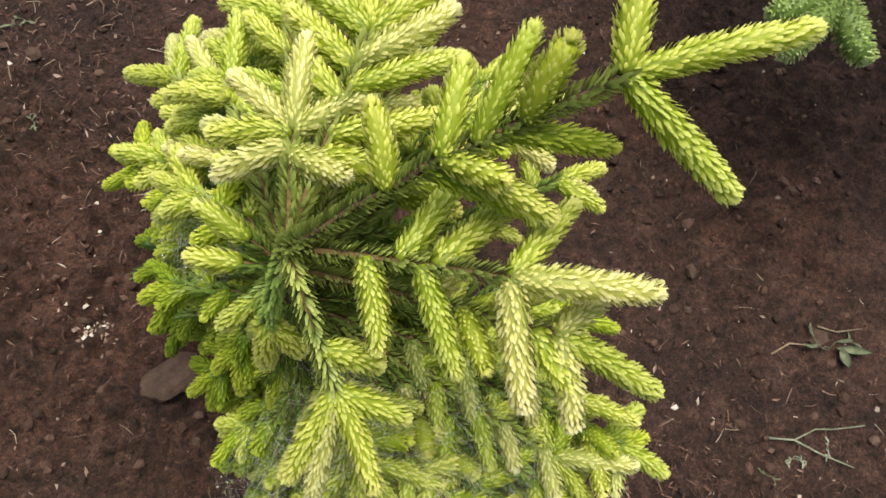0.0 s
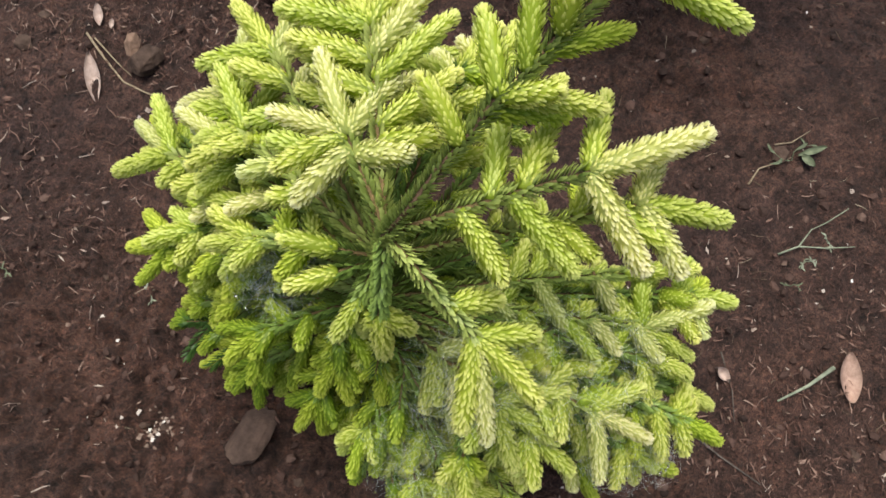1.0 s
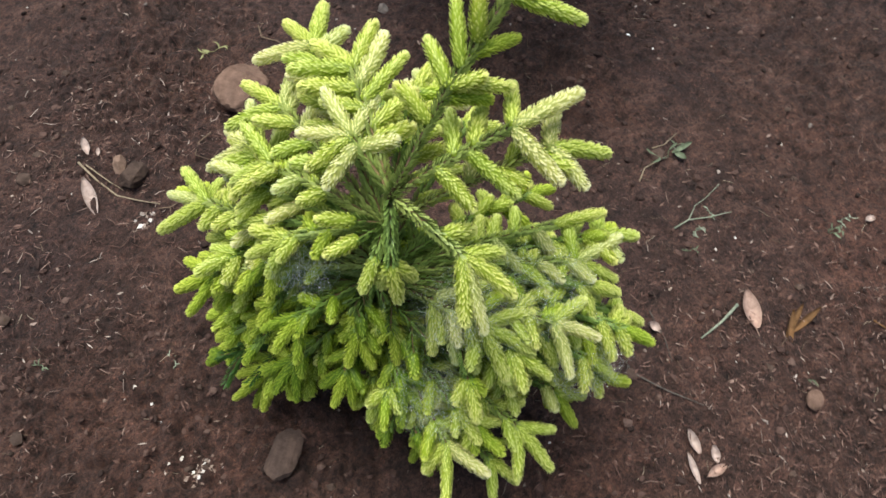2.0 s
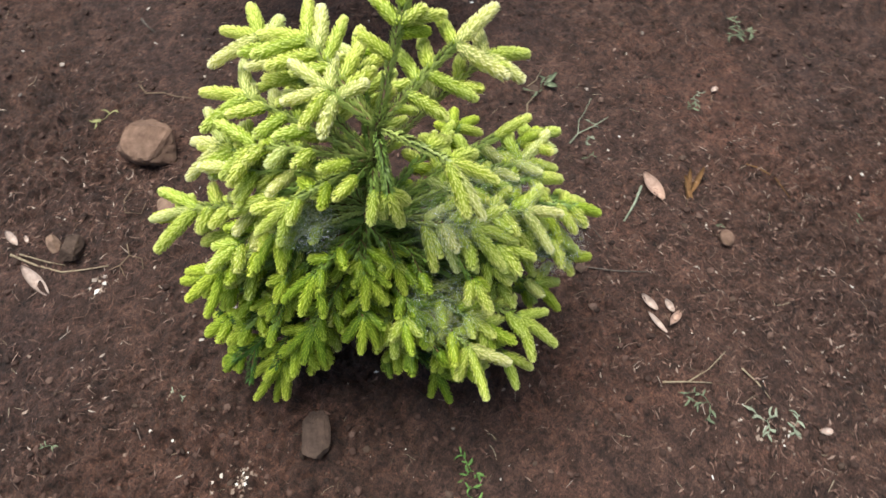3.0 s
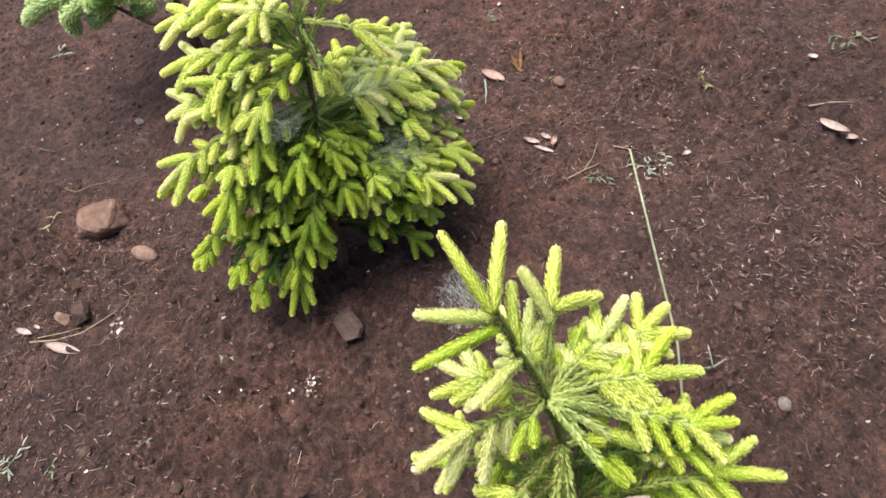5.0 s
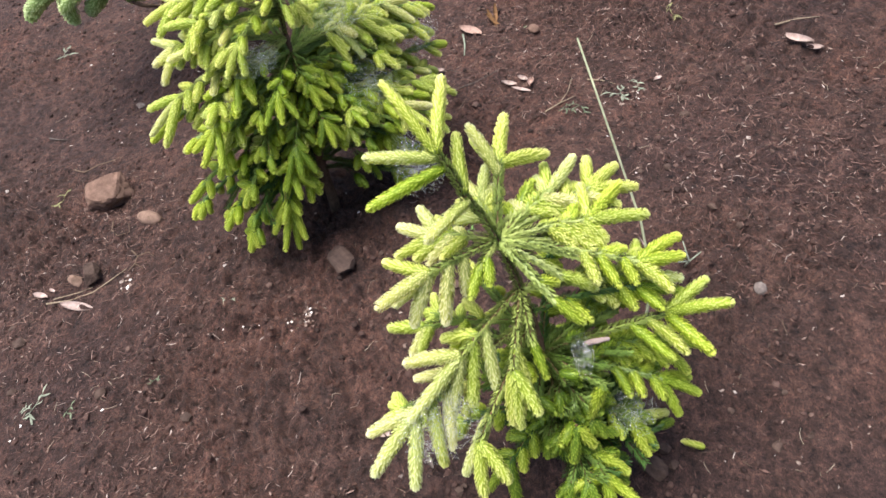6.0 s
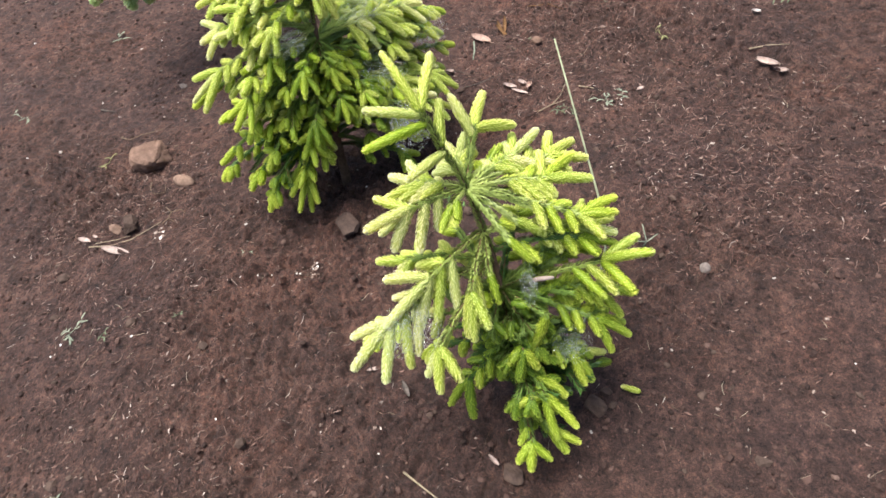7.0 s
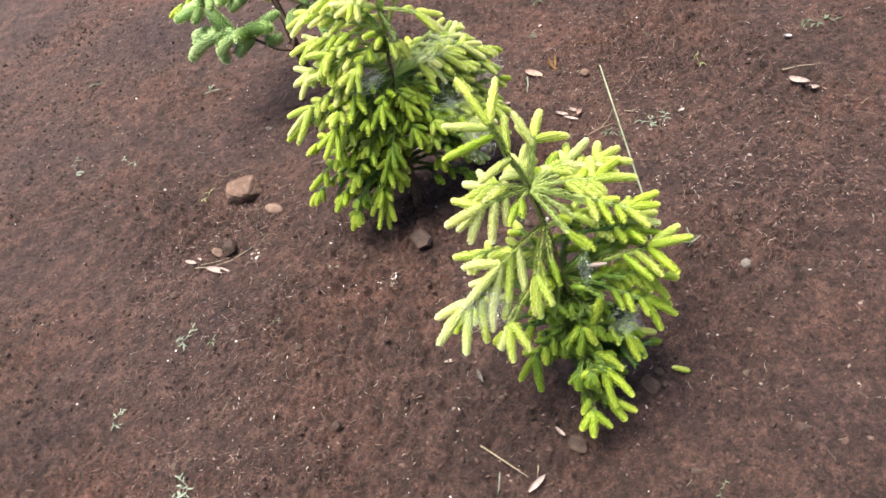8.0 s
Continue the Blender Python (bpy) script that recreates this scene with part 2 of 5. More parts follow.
def needles(b, rng, pos, way, length, width, axis, slot=0, curve=0.45, loose=0.8):
    """Blunt narrow blades that leave the stem steeply and bend forward along it."""
    n = len(pos)
    way = way / np.linalg.norm(way, axis=1, keepdims=True)
    late = way + axis * curve
    late /= np.linalg.norm(late, axis=1, keepdims=True)
    flat = np.cross(axis, way)
    flat /= np.linalg.norm(flat, axis=1, keepdims=True) + 1e-6
    rise = np.cross(way, flat)
    roll = rng.uniform(-loose, loose, n)
    side = flat * np.cos(roll)[:, None] + rise * np.sin(roll)[:, None]
    mid = pos + way * (length * 0.55)[:, None]
    tip = mid + late * (length * 0.45)[:, None]
    half = side * (width * 0.5)[:, None]
    verts = np.stack([pos, mid - half, mid + half, tip - half * 0.4, tip + half * 0.4], 1)
    faces = []
    for i in range(0, n * 5, 5):
        faces.append((i, i + 2, i + 1))
        faces.append((i + 1, i + 2, i + 4, i + 3))
    if b.soft is not None:
        ray = way - axis * np.sum(way * axis, axis=1, keepdims=True)
        ray /= np.linalg.norm(ray, axis=1, keepdims=True) + 1e-6
        face = -(rise * np.cos(roll)[:, None] - flat * np.sin(roll)[:, None])
        low = ray * 0.8 + face * 0.45
        high = ray * 0.75 + face * 0.4 + axis * 0.3
        b.soft.append((b.count, np.stack([low, low, low, high, high], 1).reshape(-1, 3)))
    b.add(verts.reshape(-1, 3), faces, slot, [0.0, 0.55, 0.55, 1.0, 1.0] * n)


def shoot_mesh(rng, length, droop, bend, material, lush=3000):
    """A new shoot along +Y: a plump core close set with short blunt needles, its end round."""
    b = Build()
    b.soft = []
    grow = lambda s: np.interp(s, [0, 0.06, 0.32, 0.65, 0.88, 1.0], [0.62, 0.92, 1.10, 1.02, 0.84, 0.58])
    at = lambda s: np.stack([bend * length * s * s, s * length, -droop * length * s * s], 1)
    rows = np.array([0.0, 0.05, 0.2, 0.4, 0.6, 0.8, 0.93])
    tube(b, at(rows), list(0.0086 * grow(rows)), 8, 0)
    tube(b, [(0, -0.005, 0), (0, 0.008, 0)], [0.0022, 0.0022], 5, 1)
    n = int(length * lush)
    s = (np.arange(n) + rng.random(n) * 0.8) / n * 0.94
    pos = at(s)
    axis = np.stack([2 * bend * s, np.ones(n), -2 * droop * s], 1)
    axis /= np.linalg.norm(axis, axis=1, keepdims=True)
    a = np.arange(n) * 2.39996 + rng.normal(size=n) * 0.12
    u = np.cross(axis, np.array([0.0, 0.0, 1.0]))
    u /= np.linalg.norm(u, axis=1, keepdims=True)
    w = np.cross(u, axis)
    out = u * np.cos(a)[:, None] + w * np.sin(a)[:, None]
    lean = np.radians(47 - 12 * s + rng.normal(size=n) * 5)
    way = axis * np.cos(lean)[:, None] + out * np.sin(lean)[:, None]
    size = 0.0074 * (0.35 + 0.65 * grow(s)) * (0.88 + 0.22 * rng.random(n))
    pos = pos + out * (0.0072 * grow(s))[:, None]
    needles(b, rng, pos, way, size, rng.uniform(0.0025, 0.0031, n), axis, 0, 0.3)
    k = 44
    end = np.tile(at(np.array([0.93])), (k, 1))
    ax = np.tile(axis[-1:], (k, 1))
    a = np.arange(k) * 2.39996
    lean = np.radians(3 + 52 * np.sqrt(np.arange(k) / k))
    way = ax * np.cos(lean)[:, None] + (np.tile(u[-1:], (k, 1)) * np.cos(a)[:, None] + np.tile(w[-1:], (k, 1)) * np.sin(a)[:, None]) * np.sin(lean)[:, None]
    needles(b, rng, end, way, np.full(k, 0.0090) * (0.85 + 0.25 * rng.random(k)), np.full(k, 0.0026), ax, 0, 0.2)
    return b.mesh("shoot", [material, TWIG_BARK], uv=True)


SHOOT_LENGTHS = (0.036, 0.046, 0.058, 0.074, 0.092, 0.115)
shoot_rng = np.random.default_rng(5)
SHOOTS = {}
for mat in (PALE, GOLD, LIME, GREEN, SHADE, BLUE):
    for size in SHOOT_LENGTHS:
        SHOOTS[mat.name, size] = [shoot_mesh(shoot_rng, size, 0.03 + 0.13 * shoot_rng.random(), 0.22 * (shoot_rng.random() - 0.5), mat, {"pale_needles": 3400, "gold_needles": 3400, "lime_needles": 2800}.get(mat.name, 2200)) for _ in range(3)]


def aim(place, way, scale=1.0, roll=0.0, thick=None):
    """A pose at place whose +Y looks along way and whose +Z stays up."""
    y = Vector(way).normalized()
    x = y.cross(Vector((0, 0, 1)))
    x = x.normalized() if x.length > 1e-4 else Vector((1, 0, 0))
    z = x.cross(y)
    m = Matrix((x, y, z)).transposed().to_4x4()
    return Matrix.Translation(place) @ m @ Matrix.Rotation(roll, 4, "Y") @ Matrix.Diagonal((thick or scale, scale, thick or scale, 1.0))


# ---- spruces ----
def bent(p0, p1, p2, n):
    return [p0 * (1 - s) ** 2 + p1 * 2 * s * (1 - s) + p2 * s * s for s in np.linspace(0, 1, n)]


def old_wood(b, rng, points, radius, slot, thin=1.0):
    """A woody stem with last year's needles combed to both sides."""
    n = len(points)
    tube(b, points, [radius * (1 - 0.5 * i / (n - 1)) for i in range(n)], 5, 0)
    P = np.array([tuple(p) for p in points])
    seg = np.linalg.norm(np.diff(P, axis=0), axis=1)
    total = seg.sum()
    k = max(6, int(total * 1700 * thin))
    d = (np.arange(k) + 0.5 * rng.random(k)) / k * total
    cum = np.concatenate([[0], np.cumsum(seg)])
    pos = np.stack([np.interp(d, cum, P[:, i]) for i in range(3)], 1)
    tangent = np.gradient(P, axis=0)
    axis = np.stack([np.interp(d, cum, tangent[:, i]) for i in range(3)], 1)
    axis /= np.linalg.norm(axis, axis=1, keepdims=True)
    u = np.cross(axis, np.array([0.0, 0.0, 1.0]))
    u /= np.linalg.norm(u, axis=1, keepdims=True) + 1e-6
    w = np.cross(u, axis)
    a = np.where(np.arange(k) // 2 % 3 == 0, 0.95, 0.18) + rng.normal(size=k) * 0.22
    out = u * (np.cos(a) * np.where(np.arange(k) % 2, 1.0, -1.0))[:, None] + w * np.sin(a)[:, None]
    lean = np.radians(50 + rng.normal(size=k) * 5)
    way = axis * np.cos(lean)[:, None] + out * np.sin(lean)[:, None]
    needles(b, rng, pos, way, 0.0130 + 0.0025 * rng.random(k), rng.uniform(0.0031, 0.0040, k), axis, slot, 0.3, 0.3)


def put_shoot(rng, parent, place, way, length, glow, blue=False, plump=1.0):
    """glow 0..1: how golden light has turned the growth, plus painted light and shade."""
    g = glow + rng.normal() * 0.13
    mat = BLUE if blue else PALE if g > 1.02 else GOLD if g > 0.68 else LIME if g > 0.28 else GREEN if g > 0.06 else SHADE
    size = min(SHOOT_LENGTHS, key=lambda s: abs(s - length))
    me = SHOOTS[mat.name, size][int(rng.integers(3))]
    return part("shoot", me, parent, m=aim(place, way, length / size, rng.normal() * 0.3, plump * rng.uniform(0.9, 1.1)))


def branch(tree, rng, root, tip, glow, blue=False, hang=0.1, shoot_len=0.082, plump=1.0, bare=0.0):
    """One bough: a bent stem with old needles, side twigs in two ranks, and new shoots at every end."""
    reach = tip - root
    flat = Vector((reach.x, reach.y, 0))
    d_end = (reach.normalized() + Vector((0, 0, -0.10 if reach.z < 0 else 0.12))).normalized()
    lead = min(shoot_len * (0.9 + 0.35 * rng.random()), reach.length * 0.55)
    joint = tip - d_end * lead
    arch = Vector((0, 0, 0.05 * reach.length + 0.02)) if reach.z > -0.1 else Vector((0, 0, 0.10 * reach.length + 0.02))
    path = bent(Vector((0, 0, 0)), (joint - root) * 0.5 + arch, joint - root, 9)
    b = Build()
    # dim boughs take DEEP needles, shade put into the old needles' colour
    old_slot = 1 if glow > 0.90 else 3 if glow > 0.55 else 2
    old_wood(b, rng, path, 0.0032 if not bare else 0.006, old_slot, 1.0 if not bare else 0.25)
    jobs = []
    fan = glow > 0.8
    length = (joint - root).length
    side = reach.cross(Vector((0, 0, 1))).normalized()
    # new growth round the bough's end
    jobs.append((path[-1], d_end, lead))
    for s, fwd in ((1, 0.9), (-1, 0.9), (1, 0.4), (-1, 0.45)):
        if rng.random() < (0.95 if fwd > 0.9 else 0.6):
            way = d_end * fwd + side * s * 0.8 + Vector((0, 0, rng.normal() * 0.16 - 0.04))
            jobs.append((path[-1] - d_end * 0.012 * rng.random(), way, lead * (0.62 + 0.25 * rng.random())))
    # side twigs
    step = 0.030 if fan else 0.046
    d, s = max(0.05, length * max(bare, 0.46 if fan else 0.34)), 1
    while d < length - 0.008:
        f = d / length
        i = f * (len(path) - 1)
        k = min(int(i), len(path) - 2)
        p = path[k].lerp(path[k + 1], i - k)
        ax = (path[k + 1] - path[k]).normalized()
        fwd = 0.40 + 0.35 * rng.random()
        way = (ax * fwd + side * s * (0.85 + 0.2 * rng.random()) + Vector((0, 0, rng.normal() * 0.2 - 0.08))).normalized()
        twig = (length - d) * 0.52 * (0.75 + 0.4 * rng.random()) - 0.012
        if twig > 0.060 and not fan:
            end = p + way * twig + Vector((0, 0, -0.06 * twig))
            old_wood(b, rng, bent(p, p.lerp(end, 0.5) + Vector((0, 0, 0.006)), end, 4), 0.0019, old_slot, 0.9)
            ls = shoot_len * (0.66 + 0.3 * rng.random())
            jobs.append((end, way + ax * 0.2, ls))
            across = way.cross(Vector((0, 0, 1))).normalized()
            for q in (1, -1):
                if rng.random() < 0.85:
                    jobs.append((end - way * 0.01, way * 0.8 + across * q * 0.75 + Vector((0, 0, rng.normal() * 0.15)), ls * (0.65 + 0.2 * rng.random())))
            if twig > 0.085:
                for q in (1, -1):
                    if rng.random() < 0.8:
                        jobs.append((p.lerp(end, 0.5), way * 0.8 + across * q * 0.8 + Vector((0, 0, rng.normal() * 0.15)), ls * 0.62))
        else:
            jobs.append((p, way, shoot_len * ((0.75 if fan else 0.55) + 0.3 * rng.random())))
        if rng.random() < 0.12:
            jobs.append((p, ax * 0.5 + Vector((rng.normal() * 0.3, rng.normal() * 0.3, 0.5 + 0.3 * rng.random())), shoot_len * (0.45 + 0.25 * rng.random())))
        s = -s
        d += step * (0.8 + 0.4 * rng.random())
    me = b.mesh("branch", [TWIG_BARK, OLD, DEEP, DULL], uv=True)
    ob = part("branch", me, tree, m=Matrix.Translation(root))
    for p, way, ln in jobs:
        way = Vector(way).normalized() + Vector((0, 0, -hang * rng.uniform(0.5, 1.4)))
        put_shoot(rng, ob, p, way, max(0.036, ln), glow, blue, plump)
    return ob


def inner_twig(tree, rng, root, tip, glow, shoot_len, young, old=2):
    """An inner side bough: a forked old stem, its needles painted dark for shade; young: the share of its ends that
    still grow.
    """
    b = Build()
    reach = tip - root
    side = reach.cross(Vector((0, 0, 1))).normalized()
    end = reach * 0.86
    path = bent(Vector((0, 0, 0)), end * 0.5 + Vector((0, 0, 0.015 + 0.05 * reach.length)), end, 7)
    old_wood(b, rng, path, 0.0028, old, 0.9)
    ends = [(path[-1], (path[-1] - path[-2]).normalized())]
    for k, s in ((2, 1), (3, -1), (4, 1), (5, -1)):
        way = ((path[k] - path[k - 1]).normalized() * 0.75 + side * s * rng.uniform(0.6, 0.95) + Vector((0, 0, rng.normal() * 0.15 - 0.12))).normalized()
        tail = path[k] + way * reach.length * rng.uniform(0.20, 0.34)
        old_wood(b, rng, bent(path[k], path[k].lerp(tail, 0.5) + Vector((0, 0, 0.006)), tail, 4), 0.0017, old, 0.85)
        ends.append((tail, way))
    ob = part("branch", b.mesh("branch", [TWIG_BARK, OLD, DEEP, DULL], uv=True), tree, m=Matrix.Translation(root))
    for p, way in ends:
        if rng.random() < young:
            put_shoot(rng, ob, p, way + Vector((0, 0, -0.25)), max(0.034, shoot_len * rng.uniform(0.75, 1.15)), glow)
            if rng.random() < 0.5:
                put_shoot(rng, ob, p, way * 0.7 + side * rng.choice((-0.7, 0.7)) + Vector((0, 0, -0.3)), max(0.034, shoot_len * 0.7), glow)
    return ob


def bough(tree, rng, root, node, tips, glow, sides=(), count=0, shoot_len=0.07, old=1, plump=1.0, arch=0.06, thick=0.0034, lush=1.0):
    """One bough set by its fork on the trunk, the end of last year's wood and the tips of this year's shoots.
    sides: shoots along the stem as (share of its length, tip); count: how many more grow by themselves in two ranks."""
    foot = tree.location
    root, node = Vector(root) - foot, Vector(node) - foot
    reach = node - root
    path = bent(Vector((0, 0, 0)), reach * 0.5 + Vector((0, 0, arch * reach.length)), reach, 10)
    b = Build()
    old_wood(b, rng, path, thick, old, lush)
    ob = part("branch", b.mesh("branch", [TWIG_BARK, OLD, DEEP, DULL], uv=True), tree, m=Matrix.Translation(root))
    at = lambda s: path[min(int(s * 9), 8)].lerp(path[min(int(s * 9), 8) + 1], s * 9 - min(int(s * 9), 8))
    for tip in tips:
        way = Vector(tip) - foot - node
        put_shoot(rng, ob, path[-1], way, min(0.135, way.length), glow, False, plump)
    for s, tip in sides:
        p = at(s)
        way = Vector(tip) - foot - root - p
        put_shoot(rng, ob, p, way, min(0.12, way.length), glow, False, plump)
    side = reach.cross(Vector((0, 0, 1))).normalized()
    for i in range(count):
        s = 0.46 + 0.52 * (i + 0.5) / count + rng.normal() * 0.015
        p, ax = at(s), (at(min(1.0, s + 0.06)) - at(s - 0.06)).normalized()
        way = ax * rng.uniform(0.5, 0.8) + side * (1 if i % 2 else -1) * rng.uniform(0.65, 0.95) + Vector((0, 0, rng.normal() * 0.16 - 0.16))
        put_shoot(rng, ob, p, way, max(0.036, shoot_len * rng.uniform(0.75, 1.12)), glow, False, plump)
    return ob


def on_trunk(line, h):
    for a, c in zip(line, line[1:]):
        if h <= c[2]:
            return Vector(a).lerp(Vector(c), max(0.0, (h - a[2]) / (c[2] - a[2])))
    return Vector(line[-1])


def spruce(line, tiers, seed, label, glow_top, glow_low, light, blue=False, trunk_r=0.017, shoot_len=0.082, hang=(0.04, 0.42), plump=1.0, fill=0, sided=0.16, wide=0.4, gap=(0, 0), bare=0.0, full=0.5, dim=0.42, gain=0.9, young=0.5):
    """line: the trunk's bends from the ground up. tiers: rows of height on the trunk, bearing, reach, rise of the tip."""
    rng = np.random.default_rng(seed)
    tree = tagged(new("spruce_tree"), label, "tree", "young golden spruces")
    foot = Vector(line[0])
    tree.location = foot
    b = Build()
    pts = [Vector(p) - foot for p in line]
    pts[0] = pts[0] - Vector((0, 0, 0.03))
    fine = []
    for i in range(len(pts) - 1):
        for s in (0, 0.25, 0.5, 0.75):
            fine.append(pts[i].lerp(pts[i + 1], s) + Vector((rng.normal() * 0.0015, rng.normal() * 0.0015, 0)))
    fine.append(pts[-1])
    top = pts[-1].z
    tube(b, fine, [max(0.0028, trunk_r * (1 - 1.05 * max(0, p.z) / top)) for p in fine], 9)
    part("trunk", b.mesh("trunk", [BARK], True), tree, "brown bark trunk")
    # the upper trunk still carries old needles
    b = Build()
    upper = [p for p in fine if p.z > top * 0.56]
    old_wood(b, rng, upper, 0.003, 1, 1.7)
    ob = part("leader", b.mesh("leader", [TWIG_BARK, GREEN_OLD], uv=True), tree, "leading stem with last year's needles")
    zmax = max(r[0] + r[3] for rows in tiers.values() for r in rows)
    for rows in tiers.values():
        for h, bearing, reach, rise in rows:
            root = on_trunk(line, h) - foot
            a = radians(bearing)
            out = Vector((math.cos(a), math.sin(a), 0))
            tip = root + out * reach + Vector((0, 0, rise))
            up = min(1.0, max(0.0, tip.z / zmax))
            # height and bearing set the shoot colour, painting light above and shade below
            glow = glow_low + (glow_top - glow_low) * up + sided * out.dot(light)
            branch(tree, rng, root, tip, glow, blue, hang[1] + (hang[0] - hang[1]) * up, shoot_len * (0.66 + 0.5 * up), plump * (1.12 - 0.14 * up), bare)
    # twigs inside the crown: shade painted as dark old needles and dim new shoots, few and small
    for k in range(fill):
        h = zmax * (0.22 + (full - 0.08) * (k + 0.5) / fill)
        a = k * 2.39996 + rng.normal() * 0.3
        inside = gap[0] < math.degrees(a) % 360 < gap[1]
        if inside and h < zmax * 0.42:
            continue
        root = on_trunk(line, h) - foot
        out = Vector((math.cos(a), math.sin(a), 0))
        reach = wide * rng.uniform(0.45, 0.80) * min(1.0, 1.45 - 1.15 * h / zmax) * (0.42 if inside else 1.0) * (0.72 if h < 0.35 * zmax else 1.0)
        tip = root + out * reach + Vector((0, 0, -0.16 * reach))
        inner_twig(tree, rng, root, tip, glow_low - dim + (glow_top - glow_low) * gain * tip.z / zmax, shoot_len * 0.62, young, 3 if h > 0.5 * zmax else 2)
    return tree, ob, rng


# side whose shoots are coloured paler, golden tone and painted light together
LIGHT_SIDE = Vector((-0.45, 0.9, 0)).normalized()
A_TRUNK = [(-0.176, 0.284, 0), (-0.160, 0.262, 0.25), (-0.142, 0.225, 0.522), (-0.108, 0.2, 0.777), (0.0, 0.231, 0.868), (0.106, 0.255, 0.941)]
A_TIERS = {
    'upper': [(0.635, 114, 0.287, 0.015), (0.654, 105, 0.33, -0.035), (0.641, 67, 0.372, -0.021), (0.659, 39, 0.338, -0.009), (0.646, 126, 0.242, -0.046)],
    'mid': [(0.505, 338, 0.449, -0.017), (0.524, 324, 0.463, -0.154), (0.542, 318, 0.47, -0.142), (0.547, 310, 0.411, -0.174), (0.516, 115, 0.418, -0.04), (0.553, 132, 0.325, -0.203), (0.522, 342, 0.386, 0.028), (0.54, 340, 0.408, -0.12), (0.527, 326, 0.401, -0.057), (0.545, 298, 0.307, -0.076), (0.514, 317, 0.417, -0.094), (0.551, 55, 0.425, -0.051), (0.52, 29, 0.423, -0.04), (0.538, 1, 0.385, -0.088), (0.525, 126, 0.238, 0.035), (0.543, 125, 0.307, -0.043), (0.512, 136, 0.276, -0.092)],
    'low': [(0.365, 330, 0.425, 0.005), (0.384, 311, 0.474, -0.084), (0.402, 277, 0.329, -0.072), (0.37, 262, 0.308, -0.071), (0.408, 328, 0.454, -0.108), (0.376, 275, 0.292, -0.006), (0.395, 263, 0.216, -0.037), (0.413, 272, 0.291, -0.178), (0.4, 264, 0.247, -0.186), (0.369, 119, 0.397, -0.106), (0.387, 322, 0.427, -0.137), (0.405, 347, 0.378, -0.125), (0.393, 58, 0.377, -0.112), (0.411, 90, 0.422, -0.131), (0.38, 145, 0.221, 0.001), (0.398, 146, 0.303, -0.118), (0.385, 185, 0.13, -0.025), (0.403, 172, 0.162, -0.153)],
    'skirt': [(0.235, 310, 0.414, -0.065), (0.254, 278, 0.297, -0.104), (0.272, 281, 0.253, -0.132), (0.24, 327, 0.391, -0.04), (0.259, 165, 0.255, -0.050), (0.278, 180, 0.190, -0.060), (0.246, 141, 0.33, -0.125), (0.283, 110, 0.42, -0.116), (0.252, 333, 0.303, -0.132), (0.27, 292, 0.267, -0.15), (0.239, 44, 0.283, -0.119), (0.257, 132, 0.339, -0.057)],
}

# here the paler side faces +x -y, brightening it through shoot colour
tree_a, leader_a, rng_a = spruce(A_TRUNK, A_TIERS, 11, "young golden spruce with pale yellow-green shoots and dewy webs on soil", 0.97, 0.40, Vector((0.6, -0.8, 0)), full=0.66, fill=60, wide=0.46, gap=(165, 250), sided=0.06, plump=1.0, dim=0.55, shoot_len=0.068, young=0.45)
foot_a = Vector(A_TRUNK[0])
node = Vector(A_TRUNK[-1]) - foot_a
for way, ln in (((0.62, 0.14, 0.20), 0.112), ((0.55, -0.55, -0.22), 0.100), ((0.05, 0.7, 0.35), 0.08)):
    put_shoot(rng_a, leader_a, node, way, ln, 0.9, False, 0.95)
for h, tip, ln, glow in ((0.905, (0.071, 0.268, 0.975), 0.060, 0.9), (0.885, (0.052, 0.290, 0.945), 0.080, 0.9), (0.895, (0.142, 0.249, 0.874), 0.080, 0.5), (0.872, (0.104, 0.192, 0.855), 0.085, 0.95), (0.862, (0.148, 0.226, 0.788), 0.085, 0.5), (0.870, (0.036, 0.221, 0.882), 0.045, 0.95), (0.84, (-0.04, 0.30, 0.90), 0.06, 0.9), (0.87, (0.02, 0.31, 0.91), 0.065, 0.9)):
    root = on_trunk(A_TRUNK, h) - foot_a
    put_shoot(rng_a, leader_a, root, Vector(tip) - foot_a - root, ln, glow, False, 0.92)
# the top whorl
fork = on_trunk(A_TRUNK, 0.775)
bough(tree_a, rng_a, fork, (0.054, 0.166, 0.825), [(0.157, 0.155, 0.843), (0.059, 0.077, 0.800), (0.099, 0.233, 0.815)], 0.95, [(0.52, (0.02, 0.248, 0.805)), (0.68, (0.055, 0.236, 0.802)), (0.37, (-0.031, 0.122, 0.780)), (0.62, (0.02, 0.102, 0.780))], lush=1.25)
bough(tree_a, rng_a, fork, (-0.070, 0.101, 0.723), [(-0.112, 0.030, 0.680), (-0.092, 0.010, 0.665), (-0.027, 0.031, 0.690), (-0.012, 0.086, 0.700)], 0.92, [(0.70, (-0.035, 0.127, 0.730))], lush=1.25)
bough(tree_a, rng_a, fork, (-0.137, 0.167, 0.668), [(-0.160, 0.176, 0.622), (-0.150, 0.134, 0.610), (-0.108, 0.148, 0.628)], 0.82, lush=1.2, old=3)
bough(tree_a, rng_a, fork, (-0.107, 0.285, 0.801), [(-0.103, 0.360, 0.822), (-0.176, 0.290, 0.792), (-0.155, 0.338, 0.800), (-0.050, 0.325, 0.808)], 1.0, [(0.80, (-0.066, 0.246, 0.806)), (0.86, (-0.170, 0.262, 0.782))], lush=1.2)
